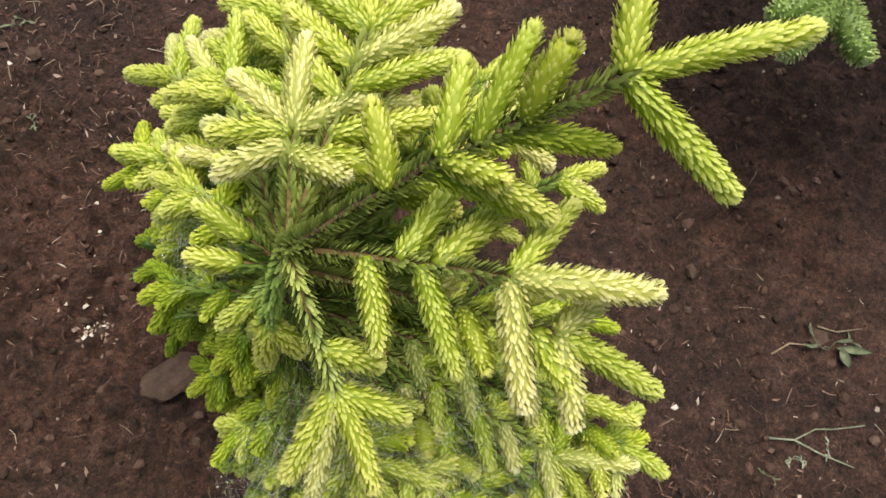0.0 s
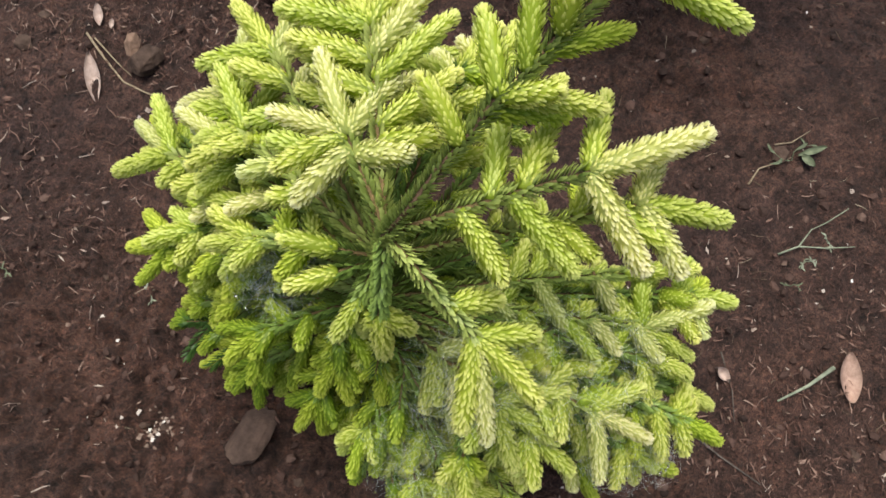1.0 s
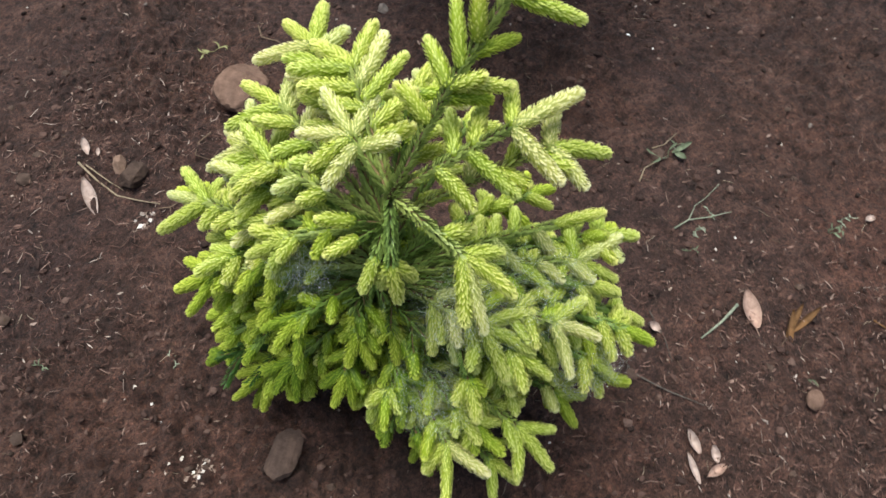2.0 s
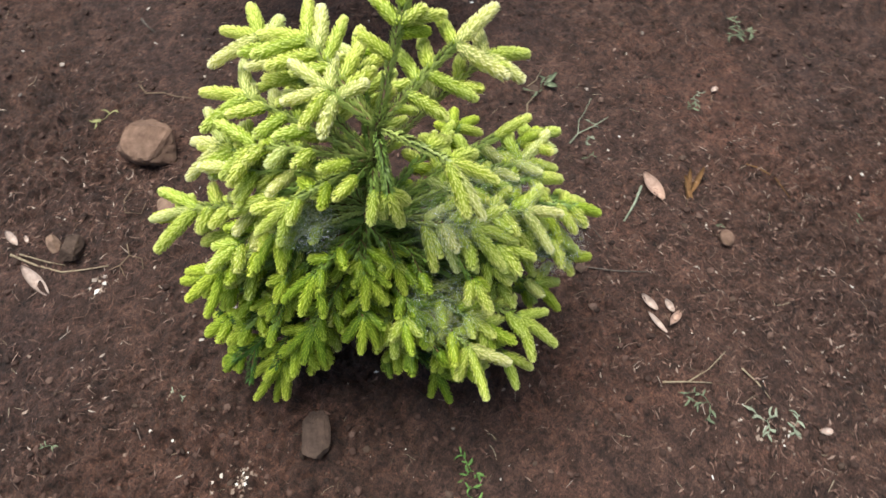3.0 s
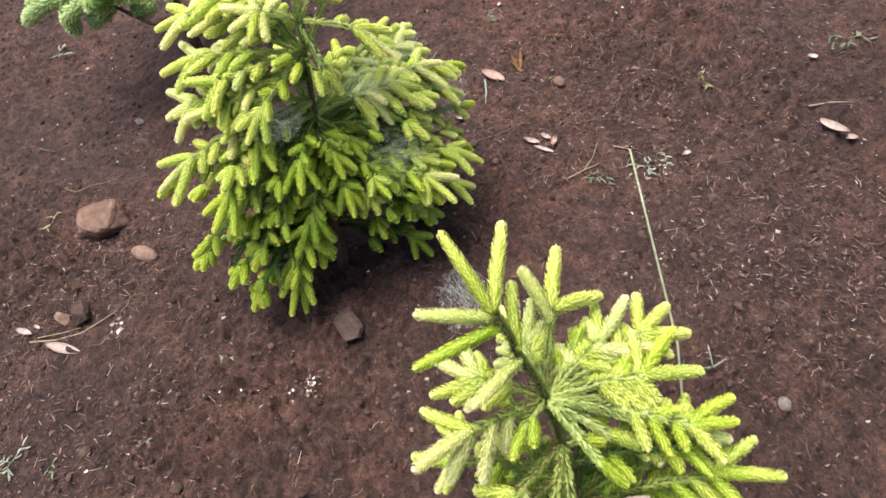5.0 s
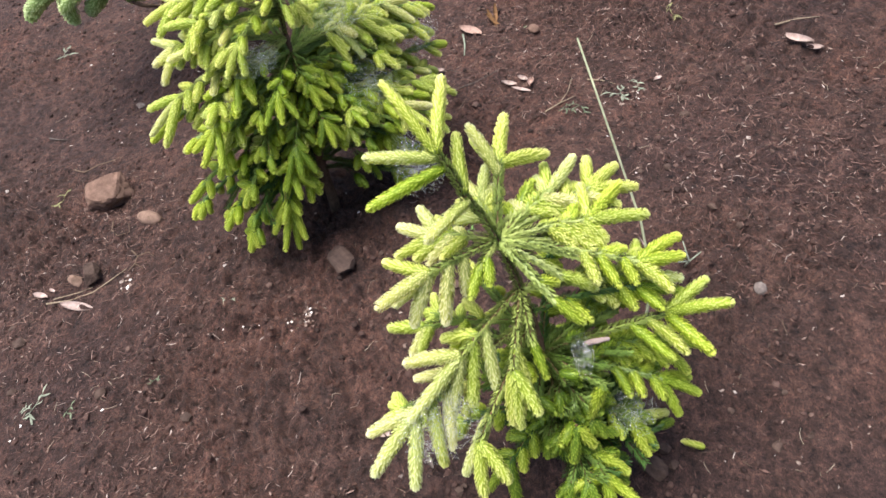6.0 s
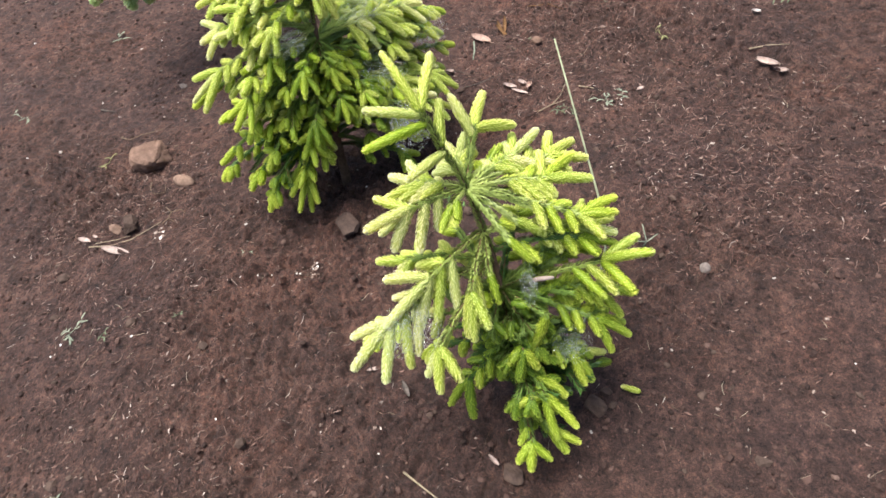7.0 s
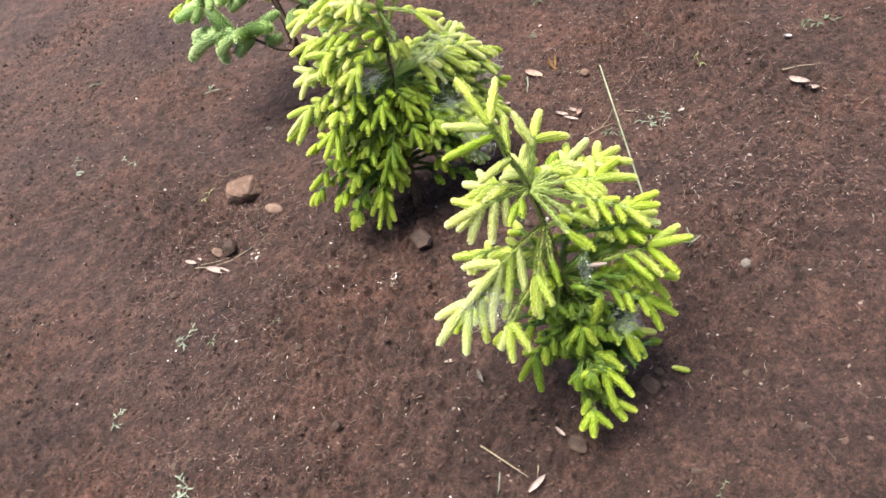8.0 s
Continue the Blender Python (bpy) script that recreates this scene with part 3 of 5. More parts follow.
bough(tree_a, rng_a, fork, (-0.052, 0.366, 0.815), [(-0.057, 0.475, 0.790), (-0.118, 0.425, 0.815), (0.010, 0.420, 0.825)], 1.0, [(0.72, (0.022, 0.352, 0.818)), (0.86, (0.020, 0.382, 0.822)), (0.66, (-0.112, 0.352, 0.805)), (0.82, (-0.120, 0.398, 0.808)), (0.5, (0.010, 0.305, 0.800)), (0.42, (-0.038, 0.250, 0.800))], lush=1.1)
# the second whorl, a hand lower
fork = on_trunk(A_TRUNK, 0.70)
bough(tree_a, rng_a, fork, (0.093, 0.137, 0.782), [(0.187, 0.103, 0.745), (0.118, 0.075, 0.758), (0.140, 0.185, 0.785)], 0.98, count=4, shoot_len=0.062)
bough(tree_a, rng_a, fork, (-0.189, 0.388, 0.690), [(-0.250, 0.434, 0.640), (-0.190, 0.478, 0.700), (-0.262, 0.392, 0.665)], 0.95, count=5, shoot_len=0.050, lush=1.3)
bough(tree_a, rng_a, fork, (-0.133, 0.444, 0.715), [(-0.150, 0.545, 0.700), (-0.205, 0.500, 0.690), (-0.070, 0.520, 0.715)], 1.0, count=6, shoot_len=0.058, lush=1.2)
bough(tree_a, rng_a, fork, (-0.225, 0.300, 0.640), [(-0.290, 0.335, 0.600), (-0.278, 0.290, 0.590), (-0.262, 0.360, 0.620)], 0.75, count=3, shoot_len=0.040, old=1, lush=1.3)
bough(tree_a, rng_a, fork, (0.020, 0.335, 0.745), [(0.085, 0.375, 0.735), (0.065, 0.310, 0.740)], 0.7, count=5, shoot_len=0.060, old=3)
bough(tree_a, rng_a, fork, (-0.058, 0.465, 0.775), [(-0.057, 0.568, 0.742), (-0.125, 0.530, 0.745), (0.005, 0.545, 0.765)], 1.0, count=8, shoot_len=0.066)
for tip in ((-0.205, 0.215, 0.700), (-0.185, 0.165, 0.640), (-0.190, 0.250, 0.735)):
    bough(tree_a, rng_a, fork, Vector(fork).lerp(Vector(tip), 0.45), [tip], 0.8, old=3, lush=1.2)
# the middle of the crown
fork = on_trunk(A_TRUNK, 0.58)
bough(tree_a, rng_a, fork, (-0.285, 0.475, 0.560), [(-0.338, 0.590, 0.490), (-0.378, 0.520, 0.500), (-0.285, 0.575, 0.545)], 0.95, count=7, shoot_len=0.056, lush=1.2)
bough(tree_a, rng_a, fork, (-0.330, 0.400, 0.490), [(-0.405, 0.445, 0.430), (-0.405, 0.385, 0.425), (-0.370, 0.475, 0.455)], 0.6, count=5, shoot_len=0.048, old=1, lush=1.3)
bough(tree_a, rng_a, fork, (-0.190, 0.475, 0.632), [(-0.203, 0.555, 0.610), (-0.262, 0.520, 0.592), (-0.140, 0.545, 0.640)], 1.0, count=8, shoot_len=0.060)
fork = on_trunk(A_TRUNK, 0.54)
bough(tree_a, rng_a, fork, (-0.058, 0.060, 0.553), [(0.000, -0.012, 0.500), (-0.062, -0.020, 0.490), (0.028, 0.045, 0.535)], 0.9, [(0.55, (-0.125, 0.078, 0.480)), (0.70, (-0.108, 0.045, 0.480)), (0.85, (-0.082, 0.018, 0.482))], count=3, shoot_len=0.055, lush=1.2)
# raised glow: these two boughs are brightened by shoot colour
bough(tree_a, rng_a, fork, (0.142, 0.072, 0.508), [(0.228, 0.054, 0.518), (0.190, 0.010, 0.480), (0.160, 0.130, 0.530)], 0.98, count=8, shoot_len=0.060, lush=1.1)
bough(tree_a, rng_a, fork, (0.040, 0.010, 0.520), [(0.095, -0.045, 0.495), (0.035, -0.070, 0.470), (0.105, 0.015, 0.520)], 0.95, count=7, shoot_len=0.058)
# lower glow from here inward: crown shade painted as greener, darker shoots
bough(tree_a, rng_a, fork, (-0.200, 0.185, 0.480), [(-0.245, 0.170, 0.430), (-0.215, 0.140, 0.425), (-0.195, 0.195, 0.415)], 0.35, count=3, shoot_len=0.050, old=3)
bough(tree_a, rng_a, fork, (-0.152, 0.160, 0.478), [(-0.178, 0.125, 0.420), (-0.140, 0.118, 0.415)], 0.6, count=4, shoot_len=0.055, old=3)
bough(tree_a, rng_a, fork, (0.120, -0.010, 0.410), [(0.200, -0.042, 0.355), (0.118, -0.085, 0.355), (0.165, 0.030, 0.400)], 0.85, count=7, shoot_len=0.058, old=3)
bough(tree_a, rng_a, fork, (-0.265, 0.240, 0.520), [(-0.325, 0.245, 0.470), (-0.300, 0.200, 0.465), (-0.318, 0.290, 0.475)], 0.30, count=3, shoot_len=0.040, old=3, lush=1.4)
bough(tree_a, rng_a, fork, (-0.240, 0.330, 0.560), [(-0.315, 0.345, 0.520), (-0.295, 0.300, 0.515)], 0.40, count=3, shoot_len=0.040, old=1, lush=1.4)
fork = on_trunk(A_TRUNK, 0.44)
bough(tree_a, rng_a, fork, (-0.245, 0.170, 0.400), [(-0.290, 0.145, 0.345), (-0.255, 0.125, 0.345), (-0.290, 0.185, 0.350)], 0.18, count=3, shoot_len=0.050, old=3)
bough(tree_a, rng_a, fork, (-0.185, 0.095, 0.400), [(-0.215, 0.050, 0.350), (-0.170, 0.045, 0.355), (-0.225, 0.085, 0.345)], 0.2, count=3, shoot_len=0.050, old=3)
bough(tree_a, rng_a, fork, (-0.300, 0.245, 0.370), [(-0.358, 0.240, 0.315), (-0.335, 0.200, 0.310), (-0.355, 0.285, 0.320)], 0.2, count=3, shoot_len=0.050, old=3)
# the skirt
fork = on_trunk(A_TRUNK, 0.40)
bough(tree_a, rng_a, fork, (0.040, -0.040, 0.300), [(0.094, -0.085, 0.250), (0.050, -0.112, 0.215), (0.110, -0.040, 0.280)], 0.65, count=6, shoot_len=0.052, old=3)
bough(tree_a, rng_a, fork, (-0.120, -0.060, 0.275), [(-0.139, -0.122, 0.222), (-0.090, -0.120, 0.230)], 0.6, count=5, shoot_len=0.050, old=3)
bough(tree_a, rng_a, fork, (-0.174, -0.013, 0.357), [(-0.232, -0.097, 0.330), (-0.150, -0.095, 0.318), (-0.228, -0.028, 0.318)], 0.88, [(0.80, (-0.190, 0.052, 0.300)), (0.86, (-0.118, -0.015, 0.335)), (0.7, (-0.118, 0.035, 0.340))], count=2, shoot_len=0.055, lush=1.1)
bough(tree_a, rng_a, fork, (-0.062, -0.055, 0.335), [(-0.035, -0.146, 0.272), (-0.095, -0.128, 0.285), (0.000, -0.098, 0.300)], 0.8, count=6, shoot_len=0.055)
# dim glow again, shade of the low crown put into shoot colour
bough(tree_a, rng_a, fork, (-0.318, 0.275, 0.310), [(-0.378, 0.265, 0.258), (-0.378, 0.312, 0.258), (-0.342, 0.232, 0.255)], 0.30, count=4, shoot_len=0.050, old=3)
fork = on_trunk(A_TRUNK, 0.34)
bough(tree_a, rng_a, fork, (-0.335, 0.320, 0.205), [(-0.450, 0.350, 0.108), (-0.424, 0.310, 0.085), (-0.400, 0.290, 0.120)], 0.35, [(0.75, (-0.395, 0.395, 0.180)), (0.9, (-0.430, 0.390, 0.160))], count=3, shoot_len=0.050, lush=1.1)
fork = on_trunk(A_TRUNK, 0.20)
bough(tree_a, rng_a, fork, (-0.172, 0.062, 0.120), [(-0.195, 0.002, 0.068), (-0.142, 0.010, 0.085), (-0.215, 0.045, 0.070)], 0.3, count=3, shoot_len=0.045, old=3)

B_TRUNK = [(-1.06, -0.375, 0), (-1.015, -0.375, 0.30), (-0.955, -0.355, 0.50), (-0.905, -0.318, 0.655), (-0.858, -0.249, 0.813)]
B_TIERS = {
    'upper': [(0.512, 282, 0.269, -0.02), (0.486, 85, 0.271, 0.002)],
    'mid': [(0.375, 103, 0.334, -0.006), (0.399, 32, 0.29, 0.021), (0.418, 354, 0.282, 0.022), (0.386, 320, 0.273, -0.006), (0.405, 61, 0.3, -0.005)],
    'low': [(0.256, 307, 0.262, -0.056), (0.275, 39, 0.252, -0.075), (0.293, 87, 0.24, -0.093), (0.262, 351, 0.26, -0.042)],
}

tree_b, leader_b, rng_b = spruce(B_TRUNK, B_TIERS, 23, "smaller golden spruce with a leaning leader and long pale shoots", 0.70, 0.10, LIGHT_SIDE, sided=0.22, shoot_len=0.062, plump=1.0, dim=0.62, gain=1.0, gap=(55, 180), hang=(0.25, 0.45), fill=72, wide=0.27, full=0.68, young=0.30)
foot_b = Vector(B_TRUNK[0])
for h, tip in ((0.813, (-0.773, -0.166, 0.945)), (0.812, (-0.733, -0.258, 0.869)), (0.806, (-0.885, -0.150, 0.850)), (0.79, (-0.942, -0.130, 0.799)), (0.73, (-0.955, -0.215, 0.735)), (0.742, (-0.790, -0.262, 0.790))):
    root = on_trunk(B_TRUNK, h) - foot_b
    way = Vector(tip) - foot_b - root
    put_shoot(rng_b, leader_b, root, way, min(0.135, way.length), 0.9, False, 0.9)
# the top whorl
fork = on_trunk(B_TRUNK, 0.655)
bough(tree_b, rng_b, fork, (-0.782, -0.327, 0.701), [(-0.657, -0.328, 0.709), (-0.719, -0.402, 0.670), (-0.695, -0.270, 0.690)], 0.92, [(0.85, (-0.742, -0.292, 0.765))], lush=1.2)
bough(tree_b, rng_b, fork, (-0.964, -0.212, 0.660), [(-1.021, -0.128, 0.672), (-0.945, -0.135, 0.672), (-1.015, -0.165, 0.600)], 1.12, [(0.7, (-1.015, -0.215, 0.590)), (0.9, (-0.978, -0.140, 0.610)), (0.5, (-0.975, -0.262, 0.605))], lush=1.2)
bough(tree_b, rng_b, fork, (-0.845, -0.462, 0.612), [(-0.742, -0.528, 0.600), (-0.818, -0.565, 0.592), (-0.770, -0.455, 0.625)], 0.8, count=9, shoot_len=0.064, lush=1.2)
bough(tree_b, rng_b, fork, (-0.800, -0.400, 0.640), [(-0.715, -0.455, 0.635), (-0.725, -0.395, 0.640)], 0.95, count=7, shoot_len=0.060)
bough(tree_b, rng_b, fork, (-0.870, -0.215, 0.640), [(-0.835, -0.130, 0.625), (-0.895, -0.140, 0.620), (-0.800, -0.175, 0.640)], 0.9, count=6, shoot_len=0.064)
for end, tip in (((-0.875, -0.415, 0.600), (-0.845, -0.470, 0.585)), ((-0.925, -0.410, 0.575), (-0.925, -0.470, 0.545)), ((-0.940, -0.290, 0.640), (-0.985, -0.265, 0.620)), ((-0.960, -0.395, 0.560), (-0.990, -0.440, 0.520)), ((-0.905, -0.450, 0.590), (-0.890, -0.520, 0.580)), ((-0.830, -0.350, 0.640), (-0.780, -0.375, 0.655))):
    bough(tree_b, rng_b, fork, end, [tip], 0.45, count=1, shoot_len=0.042, old=1, lush=1.8)
bough(tree_b, rng_b, fork, (-0.765, -0.470, 0.600), [(-0.690, -0.520, 0.590), (-0.680, -0.460, 0.600), (-0.745, -0.555, 0.580)], 0.95, count=8, shoot_len=0.062)
bough(tree_b, rng_b, fork, (-0.800, -0.285, 0.640), [(-0.725, -0.300, 0.645), (-0.735, -0.245, 0.640)], 0.95, count=7, shoot_len=0.060)
bough(tree_b, rng_b, fork, (-0.900, -0.535, 0.560), [(-0.895, -0.610, 0.560), (-0.840, -0.600, 0.560), (-0.945, -0.590, 0.545)], 0.7, count=7, shoot_len=0.060)
# the middle
fork = on_trunk(B_TRUNK, 0.56)
bough(tree_b, rng_b, fork, (-1.056, -0.246, 0.560), [(-1.060, -0.155, 0.575), (-1.170, -0.125, 0.505), (-1.125, -0.215, 0.470)], 1.12, [(0.62, (-1.085, -0.290, 0.485)), (0.8, (-1.110, -0.250, 0.480)), (0.72, (-1.010, -0.205, 0.545))], lush=1.3)
bough(tree_b, rng_b, fork, (-1.072, -0.325, 0.530), [(-1.128, -0.365, 0.492), (-1.125, -0.300, 0.455), (-1.140, -0.330, 0.450)], 0.85, [(0.75, (-1.100, -0.350, 0.455))], lush=1.3)
bough(tree_b, rng_b, fork, (-1.015, -0.355, 0.520), [(-1.060, -0.375, 0.480)], 0.4, lush=1.3)
bough(tree_b, rng_b, fork, (-0.890, -0.520, 0.505), [(-0.895, -0.608, 0.515), (-0.822, -0.602, 0.478), (-0.850, -0.545, 0.545)], 0.7, count=9, shoot_len=0.060, lush=1.1)
fork = on_trunk(B_TRUNK, 0.50)
bough(tree_b, rng_b, fork, (-1.120, -0.165, 0.505), [(-1.207, -0.081, 0.461), (-1.228, -0.150, 0.440), (-1.135, -0.075, 0.480)], 1.12, [(0.75, (-1.165, -0.215, 0.440)), (0.88, (-1.190, -0.190, 0.430)), (0.6, (-1.055, -0.150, 0.500))], plump=1.05)
bough(tree_b, rng_b, fork, (-1.162, -0.262, 0.470), [(-1.235, -0.250, 0.418), (-1.215, -0.308, 0.440)], 0.95, [(0.8, (-1.195, -0.225, 0.410))], plump=1.05)
fork = on_trunk(B_TRUNK, 0.42)
bough(tree_b, rng_b, fork, (-0.941, -0.577, 0.462), [(-0.949, -0.677, 0.516), (-1.020, -0.640, 0.462), (-0.880, -0.650, 0.480)], 0.75, [(0.72, (-1.015, -0.580, 0.430)), (0.85, (-0.992, -0.615, 0.428))], lush=1.3)
bough(tree_b, rng_b, fork, (-1.040, -0.462, 0.405), [(-1.072, -0.425, 0.318)], 0.3, lush=1.4, old=3)
bough(tree_b, rng_b, fork, (-0.930, -0.555, 0.360), [(-0.925, -0.645, 0.345), (-0.965, -0.625, 0.310), (-0.880, -0.615, 0.330)], 0.45, count=8, shoot_len=0.055, old=3)
bough(tree_b, rng_b, fork, (-0.985, -0.560, 0.320), [(-0.990, -0.640, 0.280), (-1.035, -0.600, 0.260), (-0.950, -0.620, 0.270)], 0.42, count=6, shoot_len=0.055, old=3)
bough(tree_b, rng_b, fork, (-0.855, -0.480, 0.420), [(-0.805, -0.550, 0.400), (-0.790, -0.480, 0.410), (-0.860, -0.570, 0.405)], 0.3, count=8, shoot_len=0.058, old=3)
for end in ((-0.985, -0.430, 0.470), (-0.940, -0.450, 0.480), (-0.915, -0.490, 0.440), (-1.010, -0.465, 0.420), (-1.045, -0.400, 0.430), (-1.030, -0.325, 0.465), (-0.975, -0.510, 0.400), (-1.075, -0.345, 0.380)):
    bough(tree_b, rng_b, fork, end, [], 0.1, count=1, shoot_len=0.040, old=3, lush=1.7)
# the low skirt
fork = on_trunk(B_TRUNK, 0.30)
bough(tree_b, rng_b, fork, (-1.134, -0.450, 0.240), [(-1.171, -0.525, 0.190), (-1.205, -0.462, 0.165), (-1.150, -0.380, 0.235)], 0.62, [(0.7, (-1.105, -0.500, 0.215)), (0.85, (-1.165, -0.410, 0.200))], old=3)
bough(tree_b, rng_b, fork, (-1.030, -0.505, 0.255), [(-1.052, -0.560, 0.185), (-1.005, -0.585, 0.215), (-1.085, -0.530, 0.200)], 0.5, count=3, shoot_len=0.050, old=3)
# dim glow and DEEP needles: shade near the trunk put into colour
bough(tree_b, rng_b, fork, (-1.085, -0.410, 0.345), [(-1.105, -0.435, 0.300), (-1.130, -0.400, 0.295)], 0.2, count=2, shoot_len=0.045, old=2)
bough(tree_b, rng_b, fork, (-1.110, -0.285, 0.270), [(-1.140, -0.225, 0.210), (-1.175, -0.280, 0.200)], 0.15, count=4, shoot_len=0.045, old=2)
fork = on_trunk(B_TRUNK, 0.20)
bough(tree_b, rng_b, fork, (-1.195, -0.415, 0.140), [(-1.245, -0.408, 0.105), (-1.220, -0.455, 0.105), (-1.232, -0.380, 0.120)], 0.5, count=2, shoot_len=0.040, old=3)
bough(tree_b, rng_b, fork, (-1.165, -0.455, 0.150), [(-1.205, -0.490, 0.115), (-1.190, -0.520, 0.135)], 0.5, count=1, shoot_len=0.040, old=3)

C_TRUNK = [(0.86, 1.05, 0), (0.85, 1.05, 0.35), (0.85, 1.06, 0.7), (0.85, 1.05, 0.95), (0.86, 1.04, 1.2)]
C_TIERS = {
    "low": [(0.46, 232, 0.545, 0.0), (0.44, 250, 0.44, 0.03), (0.44, 300, 0.40, 0.0), (0.45, 60, 0.40, 0.0), (0.45, 10, 0.40, 0.0)],
    "middle": [(0.62, 230, 0.44, 0.02), (0.60, 140, 0.46, 0.0), (0.66, 180, 0.42, 0.02), (0.65, 280, 0.42, 0.0), (0.70, 30, 0.42, 0.0), (0.68, 85, 0.42, 0.0), (0.64, 330, 0.42, 0.0)],
    "upper": [(0.86, 20, 0.27, 0.06), (0.88, 95, 0.27, 0.06), (0.87, 175, 0.24, 0.06), (0.88, 310, 0.27, 0.06)],
    "top": [(1.05, 60, 0.17, 0.08), (1.06, 180, 0.17, 0.08), (1.05, 300, 0.17, 0.08)],
}
tree_c, leader_c, rng_c = spruce(C_TRUNK, C_TIERS, 31, "bluish green spruce with a bare dark lower trunk", 0.5, 0.3, LIGHT_SIDE, blue=True, trunk_r=0.024, shoot_len=0.135, hang=(0.05, 0.12), plump=1.9, bare=0.62)

# the low bough that reaches past the golden spruce: a bare sagging stem with big pale shoots at its end
foot_c = Vector(C_TRUNK[0])
b = Build()
STEM_C = [(0.85, 1.05, 0.46), (0.72, 0.98, 0.42), (0.59, 0.90, 0.375), (0.505, 0.885, 0.36), (0.505, 0.95, 0.375), (0.515, 1.03, 0.425), (0.52, 1.10, 0.46), (0.53, 1.24, 0.48)]
tube(b, [Vector(p) - foot_c for p in STEM_C], [0.011, 0.010, 0.0085, 0.0075, 0.007, 0.006, 0.005, 0.004], 7)
bough_c = part("branch", b.mesh("branch", [BARK], True), tree_c, "bare dark sagging bough")
for a, c in (((0.53, 1.24, 0.475), (0.546, 1.448, 0.393)), ((0.525, 1.19, 0.47), (0.50, 1.25, 0.37)), ((0.52, 1.045, 0.45), (0.50, 1.165, 0.375)), ((0.52, 1.07, 0.47), (0.515, 0.924, 0.505)), ((0.52, 1.12, 0.48), (0.53, 1.36, 0.49)), ((0.53, 1.14, 0.48), (0.62, 1.28, 0.57)), ((0.53, 1.2, 0.48), (0.66, 1.40, 0.46)), ((0.53, 1.20, 0.48), (0.50, 1.37, 0.45)), ((0.52, 1.10, 0.47), (0.46, 1.22, 0.46)), ((0.52, 1.06, 0.46), (0.45, 1.10, 0.50)), ((0.53, 1.16, 0.48), (0.55, 1.22, 0.60)), ((0.52, 1.04, 0.45), (0.62, 0.96, 0.52)), ((0.515, 1.0, 0.41), (0.56, 0.93, 0.40))):
    way = Vector(c) - Vector(a)
    put_shoot(rng_c, bough_c, Vector(a) - foot_c, way, way.length, 0.5, True, 2.7)
for root, tip in (((0.85, 1.06, 0.62), (0.63, 1.47, 0.56)), ((0.85, 1.06, 0.58), (0.70, 1.00, 0.52)), ((0.85, 1.06, 0.60), (0.66, 1.06, 0.60))):
    branch(tree_c, rng_c, Vector(root) - foot_c, Vector(tip) - foot_c, 0.62, False, 0.1, 0.065, 1.2, 0.5)



# ---- ground ----
TABLE = np.random.default_rng(3).random((256, 256))


def lattice(x, y):
    xi, yi = np.floor(x).astype(int), np.floor(y).astype(int)
    fx, fy = x - xi, y - yi
    fx, fy = fx * fx * (3 - 2 * fx), fy * fy * (3 - 2 * fy)
    t = lambda i, j: TABLE[(xi + i) % 256, (yi + j) % 256]
    return (t(0, 0) * (1 - fx) + t(1, 0) * fx) * (1 - fy) + (t(0, 1) * (1 - fx) + t(1, 1) * fx) * fy - 0.5


def ground_z(x, y):
    """Tilled soil: low swells, puffy clods with creases between them, finer crumbs on top."""
    x, y = np.asarray(x, float), np.asarray(y, float)
    u, v = x * 0.8 - y * 0.6, x * 0.6 + y * 0.8
    p, q = x * 0.45 + y * 0.893, y * 0.45 - x * 0.893
    rough = np.clip(0.95 + 1.7 * lattice(u * 2.1 + 7, v * 2.1 + 19), 0.35, 1.7)
    clods = 0.030 * np.abs(lattice(u * 13 + 40, v * 13 + 11)) + 0.026 * np.abs(lattice(p * 27 + 3, q * 27 + 8)) + 0.024 * np.abs(lattice(u * 52 + 17, v * 52 + 29)) + 0.012 * np.abs(lattice(p * 96 + 5, q * 96 + 31))
    lump = 0.05 * np.maximum(0, lattice(p * 30 + 71, q * 30 + 5) - 0.20)
    return 0.020 * lattice(u * 1.7, v * 1.7) + 0.012 * lattice(p * 6 + 9, q * 6 + 5) + (clods - 0.016) * rough + lump * rough


def axis_steps(lo, hi, step):
    core = list(np.arange(lo, hi, step))
    a, g = core[0], step
    left = []
    while a > -400:
        g = min(g * 1.03, 0.03) if a > -2.2 else g * 1.3
        a -= g
        left.append(a)
    c, g = core[-1], step
    right = []
    while c < 400:
        g = min(g * 1.03, 0.03) if c < 2.6 else g * 1.3
        c += g
        right.append(c)
    return np.array(left[::-1] + core + right)


gx, gy = axis_steps(-1.5, 1.1, 0.0062), axis_steps(-1.1, 1.4, 0.0062)
GX, GY = np.meshgrid(gx, gy, indexing="ij")
GZ = ground_z(GX, GY)
nx, ny = GX.shape
idx = np.arange(nx * ny).reshape(nx, ny)
quads = np.stack([idx[:-1, :-1], idx[1:, :-1], idx[1:, 1:], idx[:-1, 1:]], -1).reshape(-1, 4)
gm = bpy.data.meshes.new("ground")
gm.vertices.add(nx * ny)
gm.vertices.foreach_set("co", np.stack([GX, GY, GZ], -1).ravel())
gm.loops.add(quads.size)
gm.polygons.add(len(quads))
gm.loops.foreach_set("vertex_index", quads.ravel())
gm.polygons.foreach_set("loop_start", np.arange(0, quads.size, 4))
gm.polygons.foreach_set("use_smooth", np.ones(len(quads), bool))
gm.materials.append(SOIL)
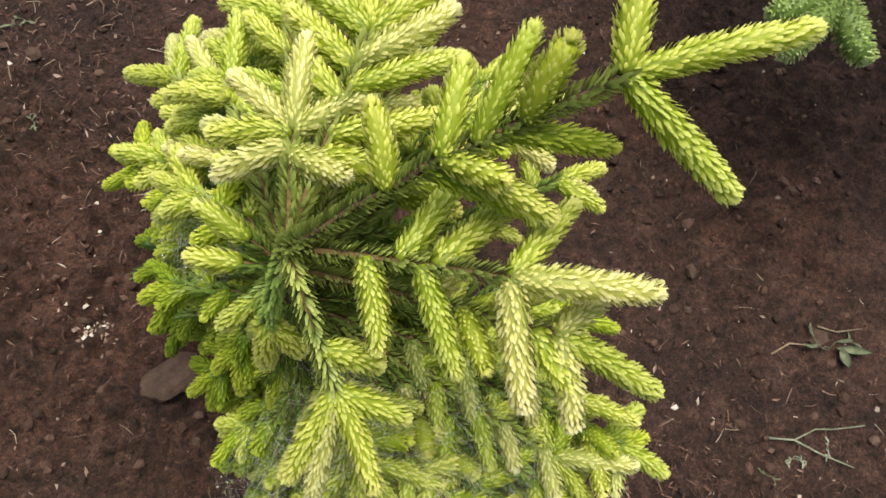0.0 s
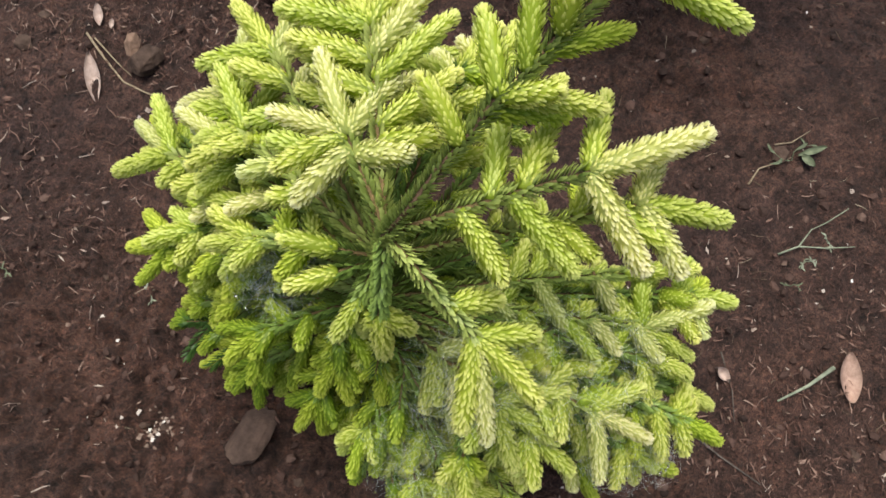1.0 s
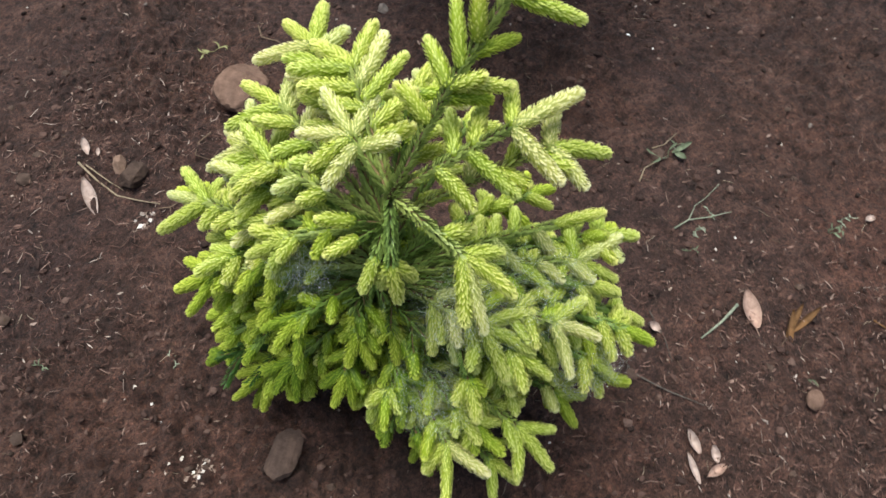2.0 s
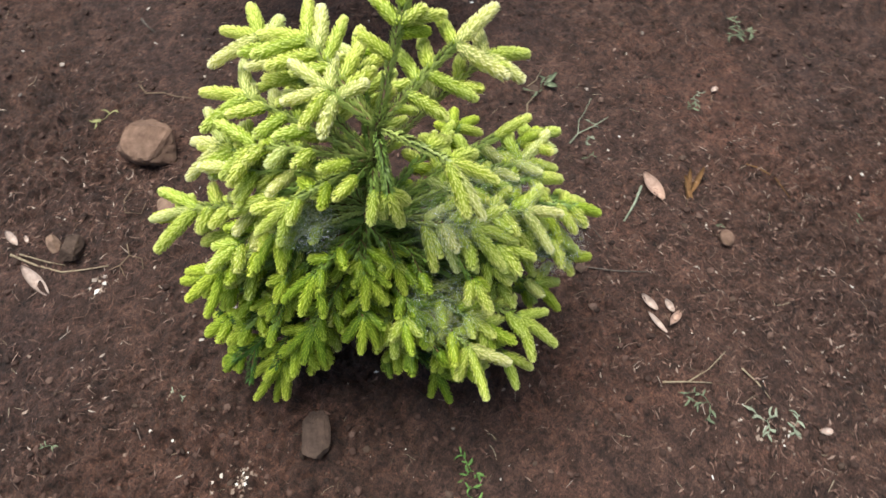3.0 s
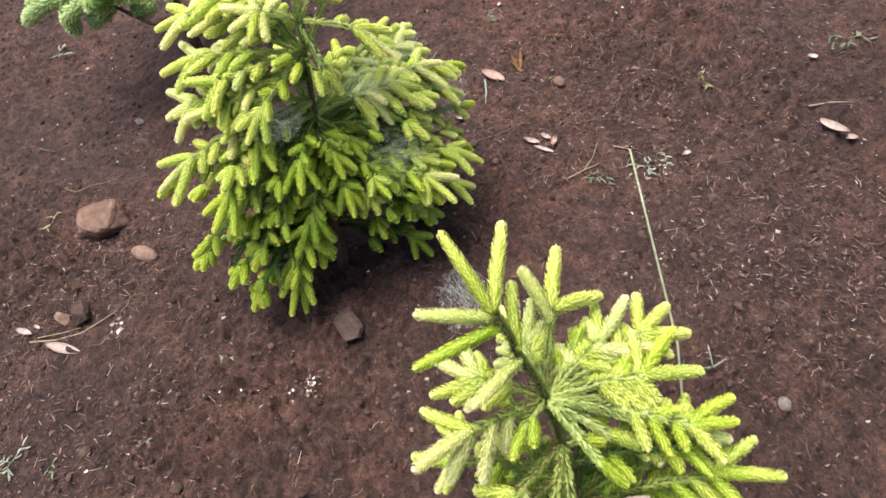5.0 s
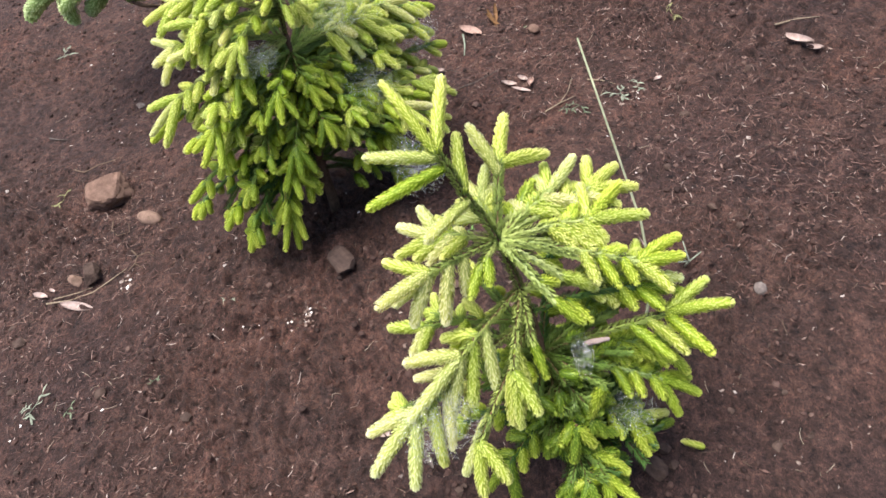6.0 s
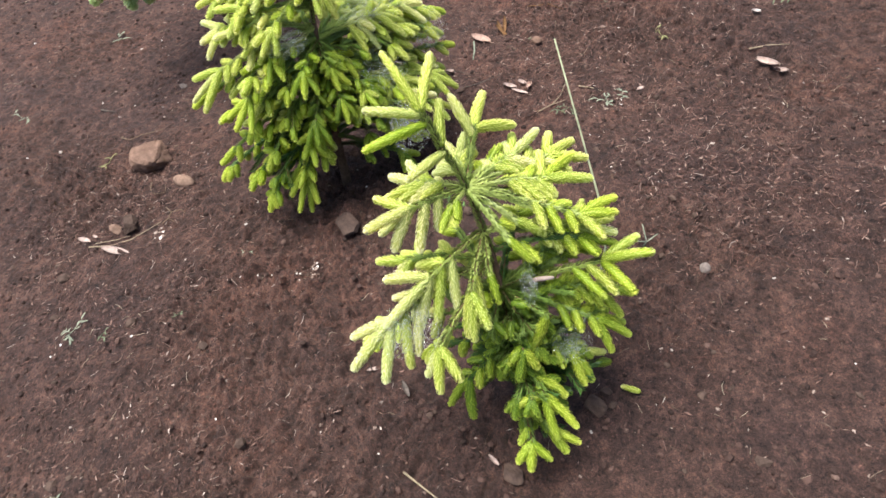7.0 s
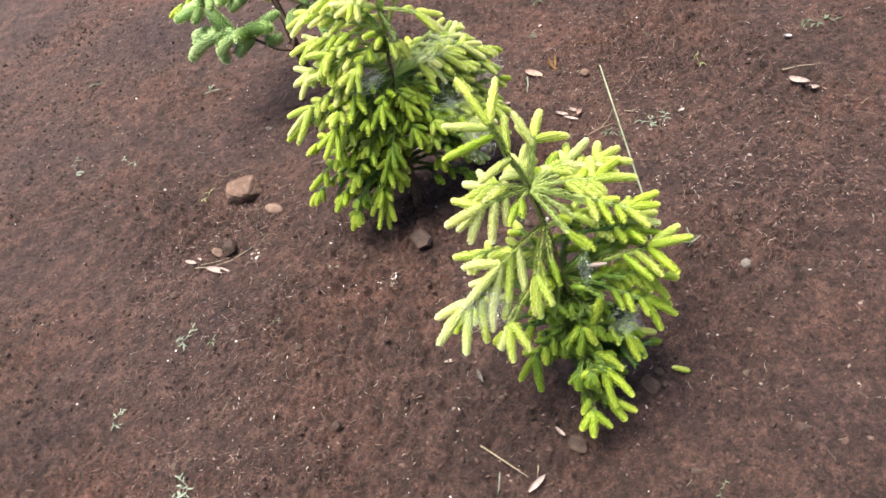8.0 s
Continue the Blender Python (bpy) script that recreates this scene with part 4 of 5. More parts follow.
gm.update(calc_edges=True)
gm.validate()
ground = tagged(new("ground", gm), "bare dark brown garden soil with fine litter", "ground", kind="structure")


def gz(x, y):
    return float(ground_z(x, y))


# ---- loose stuff on the soil ----
PHI = (1 + 5 ** 0.5) / 2
ICO_V = np.array([(-1, PHI, 0), (1, PHI, 0), (-1, -PHI, 0), (1, -PHI, 0), (0, -1, PHI), (0, 1, PHI), (0, -1, -PHI), (0, 1, -PHI), (PHI, 0, -1), (PHI, 0, 1), (-PHI, 0, -1), (-PHI, 0, 1)]) / 1.902
ICO_F = [(0, 11, 5), (0, 5, 1), (0, 1, 7), (0, 7, 10), (0, 10, 11), (1, 5, 9), (5, 11, 4), (11, 10, 2), (10, 7, 6), (7, 1, 8), (3, 9, 4), (3, 4, 2), (3, 2, 6), (3, 6, 8), (3, 8, 9), (4, 9, 5), (2, 4, 11), (6, 2, 10), (8, 6, 7), (9, 8, 1)]

OCT_V = np.array([(1, 0, 0), (-1, 0, 0), (0, 1, 0), (0, -1, 0), (0, 0, 1), (0, 0, -1)], float)
OCT_F = [(0, 2, 4), (2, 1, 4), (1, 3, 4), (3, 0, 4), (2, 0, 5), (1, 2, 5), (3, 1, 5), (0, 3, 5)]


def scatter(rng, n, clump=0.0, zones=False):
    x, y = rng.uniform(-1.75, 2.6, n), rng.uniform(-1.9, 3.6, n)
    if zones:
        # bark litter gathers in loose drifts
        for k, (zx, zy, zr) in enumerate(((-1.10, 0.55, 0.34), (-0.20, -1.0, 0.30), (0.85, -0.85, 0.42), (-0.30, 1.05, 0.26), (0.55, -0.35, 0.34))):
            m = slice(k * n // 7, (k + 1) * n // 7)
            x[m] = zx + rng.normal(size=n // 7 + 2)[: len(x[m])] * zr
            y[m] = zy + rng.normal(size=n // 5 + 2)[: len(y[m])] * zr
    if clump > 0:
        keep = lattice(x * 2.3 + 31, y * 2.3 + 17) + 0.35 * lattice(x * 9, y * 9) + rng.normal(size=n) * 0.12 > clump - 0.3
        x, y = x[keep], y[keep]
    return x, y


def lumps(name, rng, n, r0, r1, material, label, clump=0.0, flat=0.75, power=3.0):
    b = Build()
    x, y = scatter(rng, n, clump)
    z = ground_z(x, y)
    for px, py, pz in zip(x, y, z):
        r = r0 + (r1 - r0) * rng.random() ** power
        s = np.array([r * rng.uniform(0.7, 1.3), r * rng.uniform(0.7, 1.3), r * flat * rng.uniform(0.7, 1.2)])
        big = r > 0.0060
        v = (ICO_V * (0.72 + 0.5 * rng.random((12, 1))) * s) if big else (OCT_V * (0.75 + 0.5 * rng.random((6, 1))) * s + rng.normal(size=(6, 3)) * r * 0.28)
        a = rng.random() * 6.28
        c, t = math.cos(a), math.sin(a)
        v = np.stack([v[:, 0] * c - v[:, 1] * t, v[:, 0] * t + v[:, 1] * c, v[:, 2]], 1) + (px, py, pz + r * flat * 0.15)
        b.add(v, ICO_F if big else OCT_F)
    return tagged(new(name, b.mesh(name, [material])), label, "litter", kind="stuff")


def fibres(name, rng, n, l0, l1, r, material, label, clump=0.0):
    b = Build()
    x, y = scatter(rng, n, clump)
    for px, py in zip(x, y):
        a, ln = rng.random() * 6.28, rng.uniform(l0, l1)
        k = rng.normal() * 0.22
        pts, qx, qy = [], px, py
        for i in range(4):
            pts.append((qx, qy, gz(qx, qy) + 0.0015 + 0.003 * rng.random()))
            qx, qy, a = qx + math.cos(a) * ln / 3, qy + math.sin(a) * ln / 3, a + k
        rr = r * rng.uniform(0.6, 1.4)
        tube(b, pts, [rr, rr, rr, rr * 0.5], 4)
    return tagged(new(name, b.mesh(name, [material])), label, "litter", kind="stuff")


def chips(name, rng, n, s0, s1, material, label, clump=0.0):
    b = Build()
    x, y = scatter(rng, n, clump, True)
    z = ground_z(x, y)
    for px, py, pz in zip(x, y, z):
        ln = s0 + (s1 - s0) * rng.random() ** 2.6
        v = OCT_V * (ln * 0.5, ln * rng.uniform(0.045, 0.13), ln * 0.05) + rng.normal(size=(6, 3)) * ln * 0.05
        m = np.array(Euler((rng.normal() * 0.35, rng.normal() * 0.35, rng.random() * 6.28)).to_matrix())
        b.add(v @ m.T + (px, py, pz + ln * 0.10 + 0.0025), OCT_F)
    return tagged(new(name, b.mesh(name, [material])), label, "litter", kind="stuff")


def strips(name, rng, n, material, label):
    """Longer splinters and husks in the drifts."""
    b = Build()
    x, y = scatter(rng, n, 0.0, True)
    for px, py in zip(x[: 5 * n // 7], y[: 5 * n // 7]):
        ln, a = 0.007 + 0.026 * rng.random() ** 1.6, rng.random() * 6.28
        r = rng.uniform(0.0005, 0.0013)
        k = rng.normal() * 0.25
        c = [(px + math.cos(a + k * s) * ln * s, py + math.sin(a + k * s) * ln * s) for s in (0, 0.5, 1)]
        tube(b, [(qx, qy, gz(qx, qy) + 0.003 + 0.003 * rng.random()) for qx, qy in c], [r, r, r * 0.5], 3)
    return tagged(new(name, b.mesh(name, [material])), label, "litter", kind="stuff")


lit = np.random.default_rng(77)
lumps("soil_crumbs", lit, 50000, 0.0014, 0.0105, CRUMB, "loose crumbs of dark brown soil", 0.10, 0.75, 4.6)
lumps("gravel", lit, 90, 0.003, 0.009, STONE_GREY, "small grey-brown pebbles lying in the soil", 0.0, 0.7, 3.0)
lumps("soil_clods", lit, 900, 0.006, 0.019, CLOD, "scattered dark clods of soil", 0.25, 0.7, 3.0)
chips("bark_chips", lit, 32000, 0.0035, 0.022, CHIP, "small reddish brown bark chips on the soil", 0.12)
fibres("straw_bits", lit, 4200, 0.008, 0.040, 0.0006, FIBRE, "short dry straw bits on the soil", 0.2)
strips("bark_splinters", lit, 10000, CHIP, "thin reddish brown bark splinters in loose drifts")
lumps("pale_flecks", lit, 3600, 0.0012, 0.0060, FLECK, "tiny pale specks scattered on the soil", 0.1, 0.6, 2.5)


# ---- stones, leaves, twigs and weeds ----
def rock(x, y, size, seed, material, label, turn=0.0, sink=0.25, name="rock", smooth=False):
    rng = np.random.default_rng(seed)
    bm = bmesh.new()
    bmesh.ops.create_icosphere(bm, subdivisions=4, radius=1.0)
    planes = [(Vector(rng.normal(size=3)).normalized(), rng.uniform(0.5, 0.8)) for _ in range(11)]
    for v in bm.verts:
        p = v.co.normalized()
        r = 1.0
        if not smooth:
            for nrm, dist in planes:
                c = p.dot(nrm)
                if c > 0.05:
                    r = min(r, dist / c)
        v.co = p * r * (1 + 0.07 * noise.noise(p * 3 + Vector((seed, 0, 0))) + 0.025 * noise.noise(p * 9))
        v.co = Vector((v.co.x * size[0], v.co.y * size[1], v.co.z * size[2]))
    me = bpy.data.meshes.new(name)
    bm.to_mesh(me)
    bm.free()
    me.materials.append(material)
    me.polygons.foreach_set("use_smooth", [smooth] * len(me.polygons))
    ob = tagged(new(name, me), label, "stone")
    ob.matrix_basis = pose(x, y, gz(x, y) + size[2] * (1 - 2 * sink), 0, 0, turn)
    return ob


rock(-0.022, 1.086, (0.104, 0.084, 0.066), 4, STONE, "angular brown rock half sunk in soil", 35)
rock(-0.148, 0.912, (0.048, 0.024, 0.022), 8, PALE_STONE, "smooth pinkish tan pebble on soil", 70, 0.2, "pebble", True)
rock(-0.415, 0.218, (0.074, 0.036, 0.015), 16, FLAT_STONE, "flat angular brown stone lying in the soil", 34, 0.3)
rock(-0.374, 1.028, (0.046, 0.036, 0.030), 19, CLOD, "small brown stone beside a forked straw", 10)
rock(-0.382, 1.083, (0.027, 0.023, 0.018), 21, PALE_STONE, "small tan stone beside a dry twig", 50)
rock(-0.595, -0.852, (0.018, 0.015, 0.013), 25, STONE_GREY, "small grey pebble on bare soil", 0, 0.25, "pebble", True)
rock(0.571, -0.343, (0.024, 0.018, 0.012), 27, STONE, "tan rounded pebble beside a green leaf", 30, 0.25, "pebble", True)
rock(-1.025, -0.553, (0.034, 0.028, 0.014), 33, CLOD, "flat dark brown stone under the small spruce", 0, 0.3)
rock(-1.215, -0.361, (0.038, 0.026, 0.015), 36, CLOD, "low dark clod beside the small spruce", 70, 0.35)
rock(0.45, 1.15, (0.02, 0.018, 0.014), 35, STONE_GREY, "small grey stone on soil", 0)


def leaf(x, y, length, width, turn, material, label, tilt=8.0, curl=0.25, stalk=0.3, name="leaf", lift=0.004):
    """A lying leaf with a raised midrib, curled edges and a stalk."""
    b = Build()
    n, k = 12, 5
    top, low = [], []
    for i in range(n + 1):
        s = i / n
        w = width * 0.5 * math.sin(math.pi * min(1, s * 0.93 + 0.05)) ** 0.8 + 0.0004
        for j in range(k):
            q = j / (k - 1) * 2 - 1
            z = curl * width * q * q * 0.8 + curl * length * 0.25 * (s - 0.5) ** 2 - 0.0012 * (abs(q) < 0.1)
            top.append((w * q, (s - 0.5) * length, z + 0.0005))
            low.append((w * q, (s - 0.5) * length, z - 0.0005))
    m = len(top)
    f = []
    for i in range(n):
        for j in range(k - 1):
            a = i * k + j
            f.append((a, a + 1, a + k + 1, a + k))
            f.append((m + a, m + a + k, m + a + k + 1, m + a + 1))
    ring = [i * k for i in range(n + 1)] + [n * k + j for j in range(1, k)] + [i * k + k - 1 for i in range(n - 1, -1, -1)] + [j for j in range(k - 2, 0, -1)]
    for a, c in zip(ring, ring[1:] + ring[:1]):
        f.append((a, m + a, m + c, c))
    b.add(top + low, f)
    if stalk:
        tube(b, [(0, -0.5 * length, 0), (0.003, -0.5 * length - stalk * length * 0.5, 0.001), (0.001, -0.5 * length - stalk * length, -0.001)], [0.0012, 0.001, 0.0008], 5)
    ob = tagged(new(name, b.mesh(name, [material], True)), label, "leaf")
    ob.matrix_basis = pose(x, y, gz(x, y) + lift + 0.2 * width * curl, tilt, tilt * 0.4, turn)
    return ob


leaf(0.618, -0.115, 0.092, 0.040, -29, DRY_LEAF, "dry pinkish brown leaf with a short stalk on soil", 6)
leaf(-0.480, 1.044, 0.110, 0.030, -9, PALE_LEAF, "narrow pale pinkish dry leaf on soil", stalk=0.1)
leaf(-0.428, 1.188, 0.052, 0.019, -12, PALE_LEAF, "small whitish dry leaf on soil", stalk=0)
leaf(-0.409, 1.157, 0.022, 0.010, -25, PALE_LEAF, "tiny whitish leaf scrap on soil", stalk=0)
leaf(0.298, -0.252, 0.053, 0.021, -14, PALE_LEAF, "pale curled dry leaf in a loose cluster", 10, 0.5, 0)
leaf(0.258, -0.292, 0.065, 0.014, -19, PALE_LEAF, "slim pale dry leaf in a loose cluster", stalk=0)
leaf(0.316, -0.297, 0.036, 0.019, -28, PALE_LEAF, "short pale dry leaf in a loose cluster", 12, 0.5, 0)
leaf(0.292, -0.325, 0.053, 0.020, 84, DRY_LEAF, "brownish dry leaf in a loose cluster", 12, 0.5, 0.2)
leaf(0.607, -0.320, 0.052, 0.012, -145, WEED, "small green leaf lying on soil", stalk=0)
leaf(0.286, -1.144, 0.105, 0.030, 126, PALE_LEAF, "crumpled pale dry leaf among bark litter", 14, 0.45, 0.1)
leaf(0.262, -1.185, 0.050, 0.022, 150, PALE_LEAF, "crumpled pale leaf scrap among bark litter", 10, 0.4, 0)
leaf(-1.337, -0.261, 0.062, 0.016, -132, PALE_LEAF, "pale dry leaf lying near the small spruce", 6, 0.3, 0)
leaf(0.405, -0.015, 0.030, 0.022, 20, PALE_LEAF, "torn pale leaf scrap on soil", 16, 0.6)
leaf(0.212, -0.718, 0.030, 0.016, 40, PALE_LEAF, "tiny whitish leaf scrap on bare soil", stalk=0)
leaf(0.632, -1.155, 0.036, 0.024, 10, CHALK, "small white scrap on bark litter", 14, 0.5, 0)
leaf(1.03, -0.12, 0.030, 0.016, 80, PALE_LEAF, "small pale leaf on reddish litter", stalk=0)
leaf(-1.195, -0.315, 0.035, 0.010, -40, PALE_LEAF, "narrow pale leaf scrap on a dark clod", 12, 0.5, 0, "leaf", 0.02)
leaf(-0.92, 0.045, 0.038, 0.012, 20, PALE_LEAF, "narrow whitish leaf scrap below the small spruce", stalk=0)
leaf(-0.995, -0.064, 0.050, 0.014, -60, DEAD_WOOD, "dark curled dead leaf below the small spruce", stalk=0)
for dx, dy, tn in ((0.0, 0.0, -64), (0.02, -0.016, -85), (-0.018, -0.008, -44)):
    leaf(0.678 + dx, -0.191 + dy, 0.085, 0.015, tn, RUST_LEAF, "narrow rusty dead leaf beside a dry leaf", 20, 0.4, 0)


def stem_thing(name, points, radius, material, label, category, forks=()):
    b = Build()
    tube(b, points, [radius * (1 - 0.5 * i / (len(points) - 1)) for i in range(len(points))], 6)
    for line in forks:
        tube(b, line, [radius * 0.8] + [radius * 0.5] * (len(line) - 1), 5)
    return tagged(new(name, b.mesh(name, [material], True)), label, category)


def lying(points, lift=0.004):
    return [(x, y, gz(x, y) + lift) for x, y in points]


stem_thing("twig", lying([(-0.463, 1.151), (-0.448, 1.085), (-0.426, 1.011), (-0.39, 0.965), (-0.351, 0.924)], 0.006), 0.0030, STRAW, "pale dry straw bent at its middle on soil", "twig")
stem_thing("twig", lying([(-0.45, 1.13), (-0.425, 1.06), (-0.408, 1.02)], 0.009), 0.0020, STRAW, "short pale straw lying beside a longer one", "twig")
stem_thing("twig", lying([(0.121, -0.366), (0.15, -0.41), (0.184, -0.462)], 0.006), 0.0026, STRAW, "thin pale dry twig lying on soil", "twig", [lying([(0.155, -0.415), (0.208, -0.442), (0.27, -0.458)], 0.006)])
stem_thing("twig", lying([(0.252, -0.506), (0.238, -0.55), (0.221, -0.589)], 0.006), 0.0026, STRAW, "short straight pale twig on soil", "twig")
stem_thing("grass", lying([(0.603, -0.089), (0.54, -0.098), (0.473, -0.099)], 0.008), 0.0042, WEED_PALE, "fallen pale green grass blade beside a dry leaf", "grass")
stem_thing("twig", lying([(0.295, -0.071), (0.33, -0.14), (0.371, -0.211)], 0.005), 0.0026, DEAD_WOOD, "thin brown twig lying on soil", "twig")
stem_thing("twig", lying([(0.43, 0.02), (0.41, -0.05), (0.385, -0.10)]), 0.0018, DEAD_WOOD, "thin dark twig lying on soil", "twig")
stem_thing("twig", lying([(0.407, -1.103), (0.418, -1.17), (0.421, -1.238)], 0.006), 0.0035, STRAW, "pale straight twig among bark litter", "twig")
stem_thing("twig", lying([(-0.28, 0.93), (-0.30, 0.905), (-0.335, 0.90), (-0.35, 0.87)], 0.006), 0.0022, ROOT, "pale forked dry root on soil", "root", [lying([(-0.30, 0.905), (-0.29, 0.87), (-0.31, 0.845)], 0.006), lying([(-0.335, 0.90), (-0.36, 0.915)], 0.006)])
stem_thing("twig", lying([(0.133, 1.301), (0.12, 1.26), (0.15, 1.22), (0.16, 1.18), (0.181, 1.138)], 0.006), 0.0024, ROOT, "curly dry root lying behind a rock", "root")
stem_thing("twig", lying([(-0.15, 1.04), (-0.19, 1.03), (-0.215, 1.0), (-0.19, 0.975), (-0.16, 0.985)], 0.006), 0.0018, ROOT, "thin curled dry stem on soil", "root")
stem_thing("twig", lying([(-1.218, -0.092), (-1.26, -0.15), (-1.319, -0.236)], 0.006), 0.0032, STRAW, "straight straw stalk lying on soil", "twig")
stem_thing("twig", lying([(-1.29, -0.262), (-1.315, -0.258)], 0.006), 0.0022, STRAW, "short straw stub lying on soil", "twig")
stem_thing("twig", lying([(0.255, 0.84), (0.25, 0.79), (0.24, 0.75)], 0.008), 0.0045, DEAD_WOOD, "short dark stick lying on soil", "twig")
stem_thing("grass", [(-1.36, -0.155, gz(-1.36, -0.155)), (-1.35, -0.160, 0.02), (-1.32, -0.165, 0.05)], 0.003, WEED_PALE, "short upright pale grass blade", "grass")
stem_thing("stick", lying([(1.05, -0.80), (1.03, -0.91), (1.015, -1.0), (1.0, -1.085)], 0.014), 0.021, DEAD_WOOD, "dark weathered piece of wood on soil", "wood")
stem_thing("twig", lying([(0.34, 1.50), (0.325, 1.46), (0.32, 1.42)]), 0.004, DEAD_WOOD, "short dark twig on soil", "twig")
stem_thing("twig", [(-0.93, 0.045, 0.0), (-0.935, 0.04, 0.05), (-0.94, 0.035, 0.10)], 0.0018, STRAW, "thin upright dry stalk below the small spruce", "twig")
CANE_LINE = [(-0.362, -0.476, 0.62), (-0.495, -0.5235, 0.479), (-0.629, -0.571, 0.338), (-0.715, -0.585, 0.24), (-0.79, -0.555, 0.14), (-0.85, -0.51, 0.05), (-0.87, -0.49, -0.02)]
stem_thing("garden_cane", CANE_LINE[::-1], 0.0042, CANE, "thin pale green garden cane leaning beside the small spruce", "cane")
stem_thing("twig", [(-0.51, -0.69, gz(-0.51, -0.69)), (-0.515, -0.70, 0.03), (-0.50, -0.73, 0.045)], 0.003, WEED_PALE, "pale forked stalk standing in soil", "twig", [[(-0.515, -0.70, 0.03), (-0.53, -0.67, 0.05)], [(-0.515, -0.70, 0.03), (-0.47, -0.69, 0.055)]])


def weed_leaf(top, rng, at, bearing, ln, rise, broad, material):
    """One slim pointed leaf with a fold along its midrib."""
    b, turn = Build(), rng.normal() * 0.5
    mid, lft, rgt = [], [], []
    for q in np.linspace(0, 1, 7):
        w = broad * ln * math.sin(math.pi * min(1, 0.10 + q * 0.90)) + 0.0005
        c, t = math.cos(bearing + turn * q), math.sin(bearing + turn * q)
        px, py, pz = at.x + c * ln * q, at.y + t * ln * q, max(0.001, at.z + ln * (rise * q - 0.5 * abs(rise) * q * q))
        mid.append((px, py, pz))
        lft.append((px - t * w, py + c * w, pz + w * 0.4))
        rgt.append((px + t * w, py - c * w, pz + w * 0.4))
    f = []
    for k in range(6):
        f += [(k, k + 1, 8 + k, 7 + k), (k + 1, k, 14 + k, 15 + k), (21 + k, 7 + k, 8 + k, 22 + k), (22 + k, 15 + k, 14 + k, 21 + k)]
    b.add(mid + lft + rgt + [(p[0], p[1], p[2] - 0.001) for p in mid], f)
    part("leaf", b.mesh("weed_leaf", [material], True), top)


def weed(x, y, size, seed, material, label, count=7, upright=0.35, name="weed"):
    """A small herb: a few thin sprawling stems with slim leaves along them."""
    rng = np.random.default_rng(seed)
    top = tagged(new(name), label, "weed")
    top.location = (x, y, gz(x, y))
    stems = max(2, count // 3)
    for k in range(stems):
        a = 6.28 * (k + rng.uniform(-0.4, 0.4)) / stems + seed
        reach = size * rng.uniform(0.45, 1.0)
        el = upright * rng.uniform(0.5, 1.7)
        bend = rng.normal() * 0.9
        line = []
        for q in np.linspace(0, 1, 6):
            line.append(Vector((math.cos(a + bend * q) * reach * q, math.sin(a + bend * q) * reach * q, reach * (el * q - 0.5 * el * q * q) + 0.002)))
        b = Build()
        tube(b, line, [0.0011, 0.0010, 0.0009, 0.0008, 0.0007, 0.0005], 5)
        part("stem", b.mesh("stem", [material], True), top)
        for i in range(max(3, count // 2)):
            q = 0.25 + 0.75 * (i + 0.5 * rng.random()) / max(3, count // 2)
            at = line[min(4, int(q * 5))].lerp(line[min(4, int(q * 5)) + 1], min(1.0, q * 5 - min(4, int(q * 5))))
            weed_leaf(top, rng, at, a + bend * q + (1 if i % 2 else -1) * rng.uniform(0.3, 1.3), size * rng.uniform(0.22, 0.52), upright * rng.normal() * 0.8, rng.uniform(0.07, 0.17), material)
    return top


weed(0.770, 0.308, 0.060, 1, WEED, "sprawling grey-green weed with broad leaves in soil", 6, 0.5)
leaf(0.806, 0.300, 0.062, 0.014, -97, WEED, "broad green leaf of a sprawling weed on soil", 4, 0.3, 0, "leaf", 0.012)
leaf(0.785, 0.285, 0.035, 0.018, -170, WEED, "small green weed leaf on soil", 8, 0.3, 0, "leaf", 0.010)
stem_thing("root", lying([(0.650, 0.290), (0.687, 0.311), (0.736, 0.305), (0.765, 0.308)], 0.006), 0.0022, STRAW, "pale bent root of a sprawling weed", "root")
stem_thing("root", lying([(0.745, 0.344), (0.780, 0.335), (0.829, 0.342)], 0.007), 0.0020, STRAW, "pale curved stem across a weed", "root")
stem_thing("grass", lying([(0.624, 0.140), (0.671, 0.138), (0.715, 0.115), (0.772, 0.093)], 0.010), 0.0022, WEED_PALE, "thin pale green forked stem lying on soil", "weed", [lying([(0.671, 0.138), (0.711, 0.157), (0.748, 0.158), (0.797, 0.164)], 0.011)])
weed(0.670, 0.107, 0.026, 2, WEED_PALE, "tiny clover-like seedlings in soil", 9, 0.4)
weed(0.737, 0.126, 0.022, 3, WEED_PALE, "tiny pale green seedling in soil", 8, 0.4)
weed(0.620, 0.076, 0.028, 29, WEED, "tiny green seedling under a forked stem", 7, 0.4)
stem_thing("twig", lying([(0.822, -0.299), (0.839, -0.331), (0.815, -0.38), (0.786, -0.436)], 0.005), 0.0024, RUST_LEAF, "thin reddish twig lying on soil", "twig")
weed(0.915, -0.087, 0.045, 4, WEED, "small green weed with pointed leaves", 7)
weed(-0.807, 1.052, 0.06, 5, WEED_PALE, "small grey-green weed on bare soil", 9)
weed(-0.013, 1.29, 0.06, 6, WEED_YELLOW, "yellowish dried weed sprig beside a rock", 8, 0.6)
weed(0.298, 2.188, 0.10, 7, WEED_PALE, "grey-green weed with narrow leaves on soil", 8)
weed(0.315, 1.871, 0.07, 8, WEED_PALE, "small pale weed on soil", 7)
weed(0.871, 1.65, 0.08, 9, WEED_PALE, "greyish weed on dark soil", 8)
weed(1.123, 2.60, 0.09, 10, WEED, "low green weed on dark soil", 8)
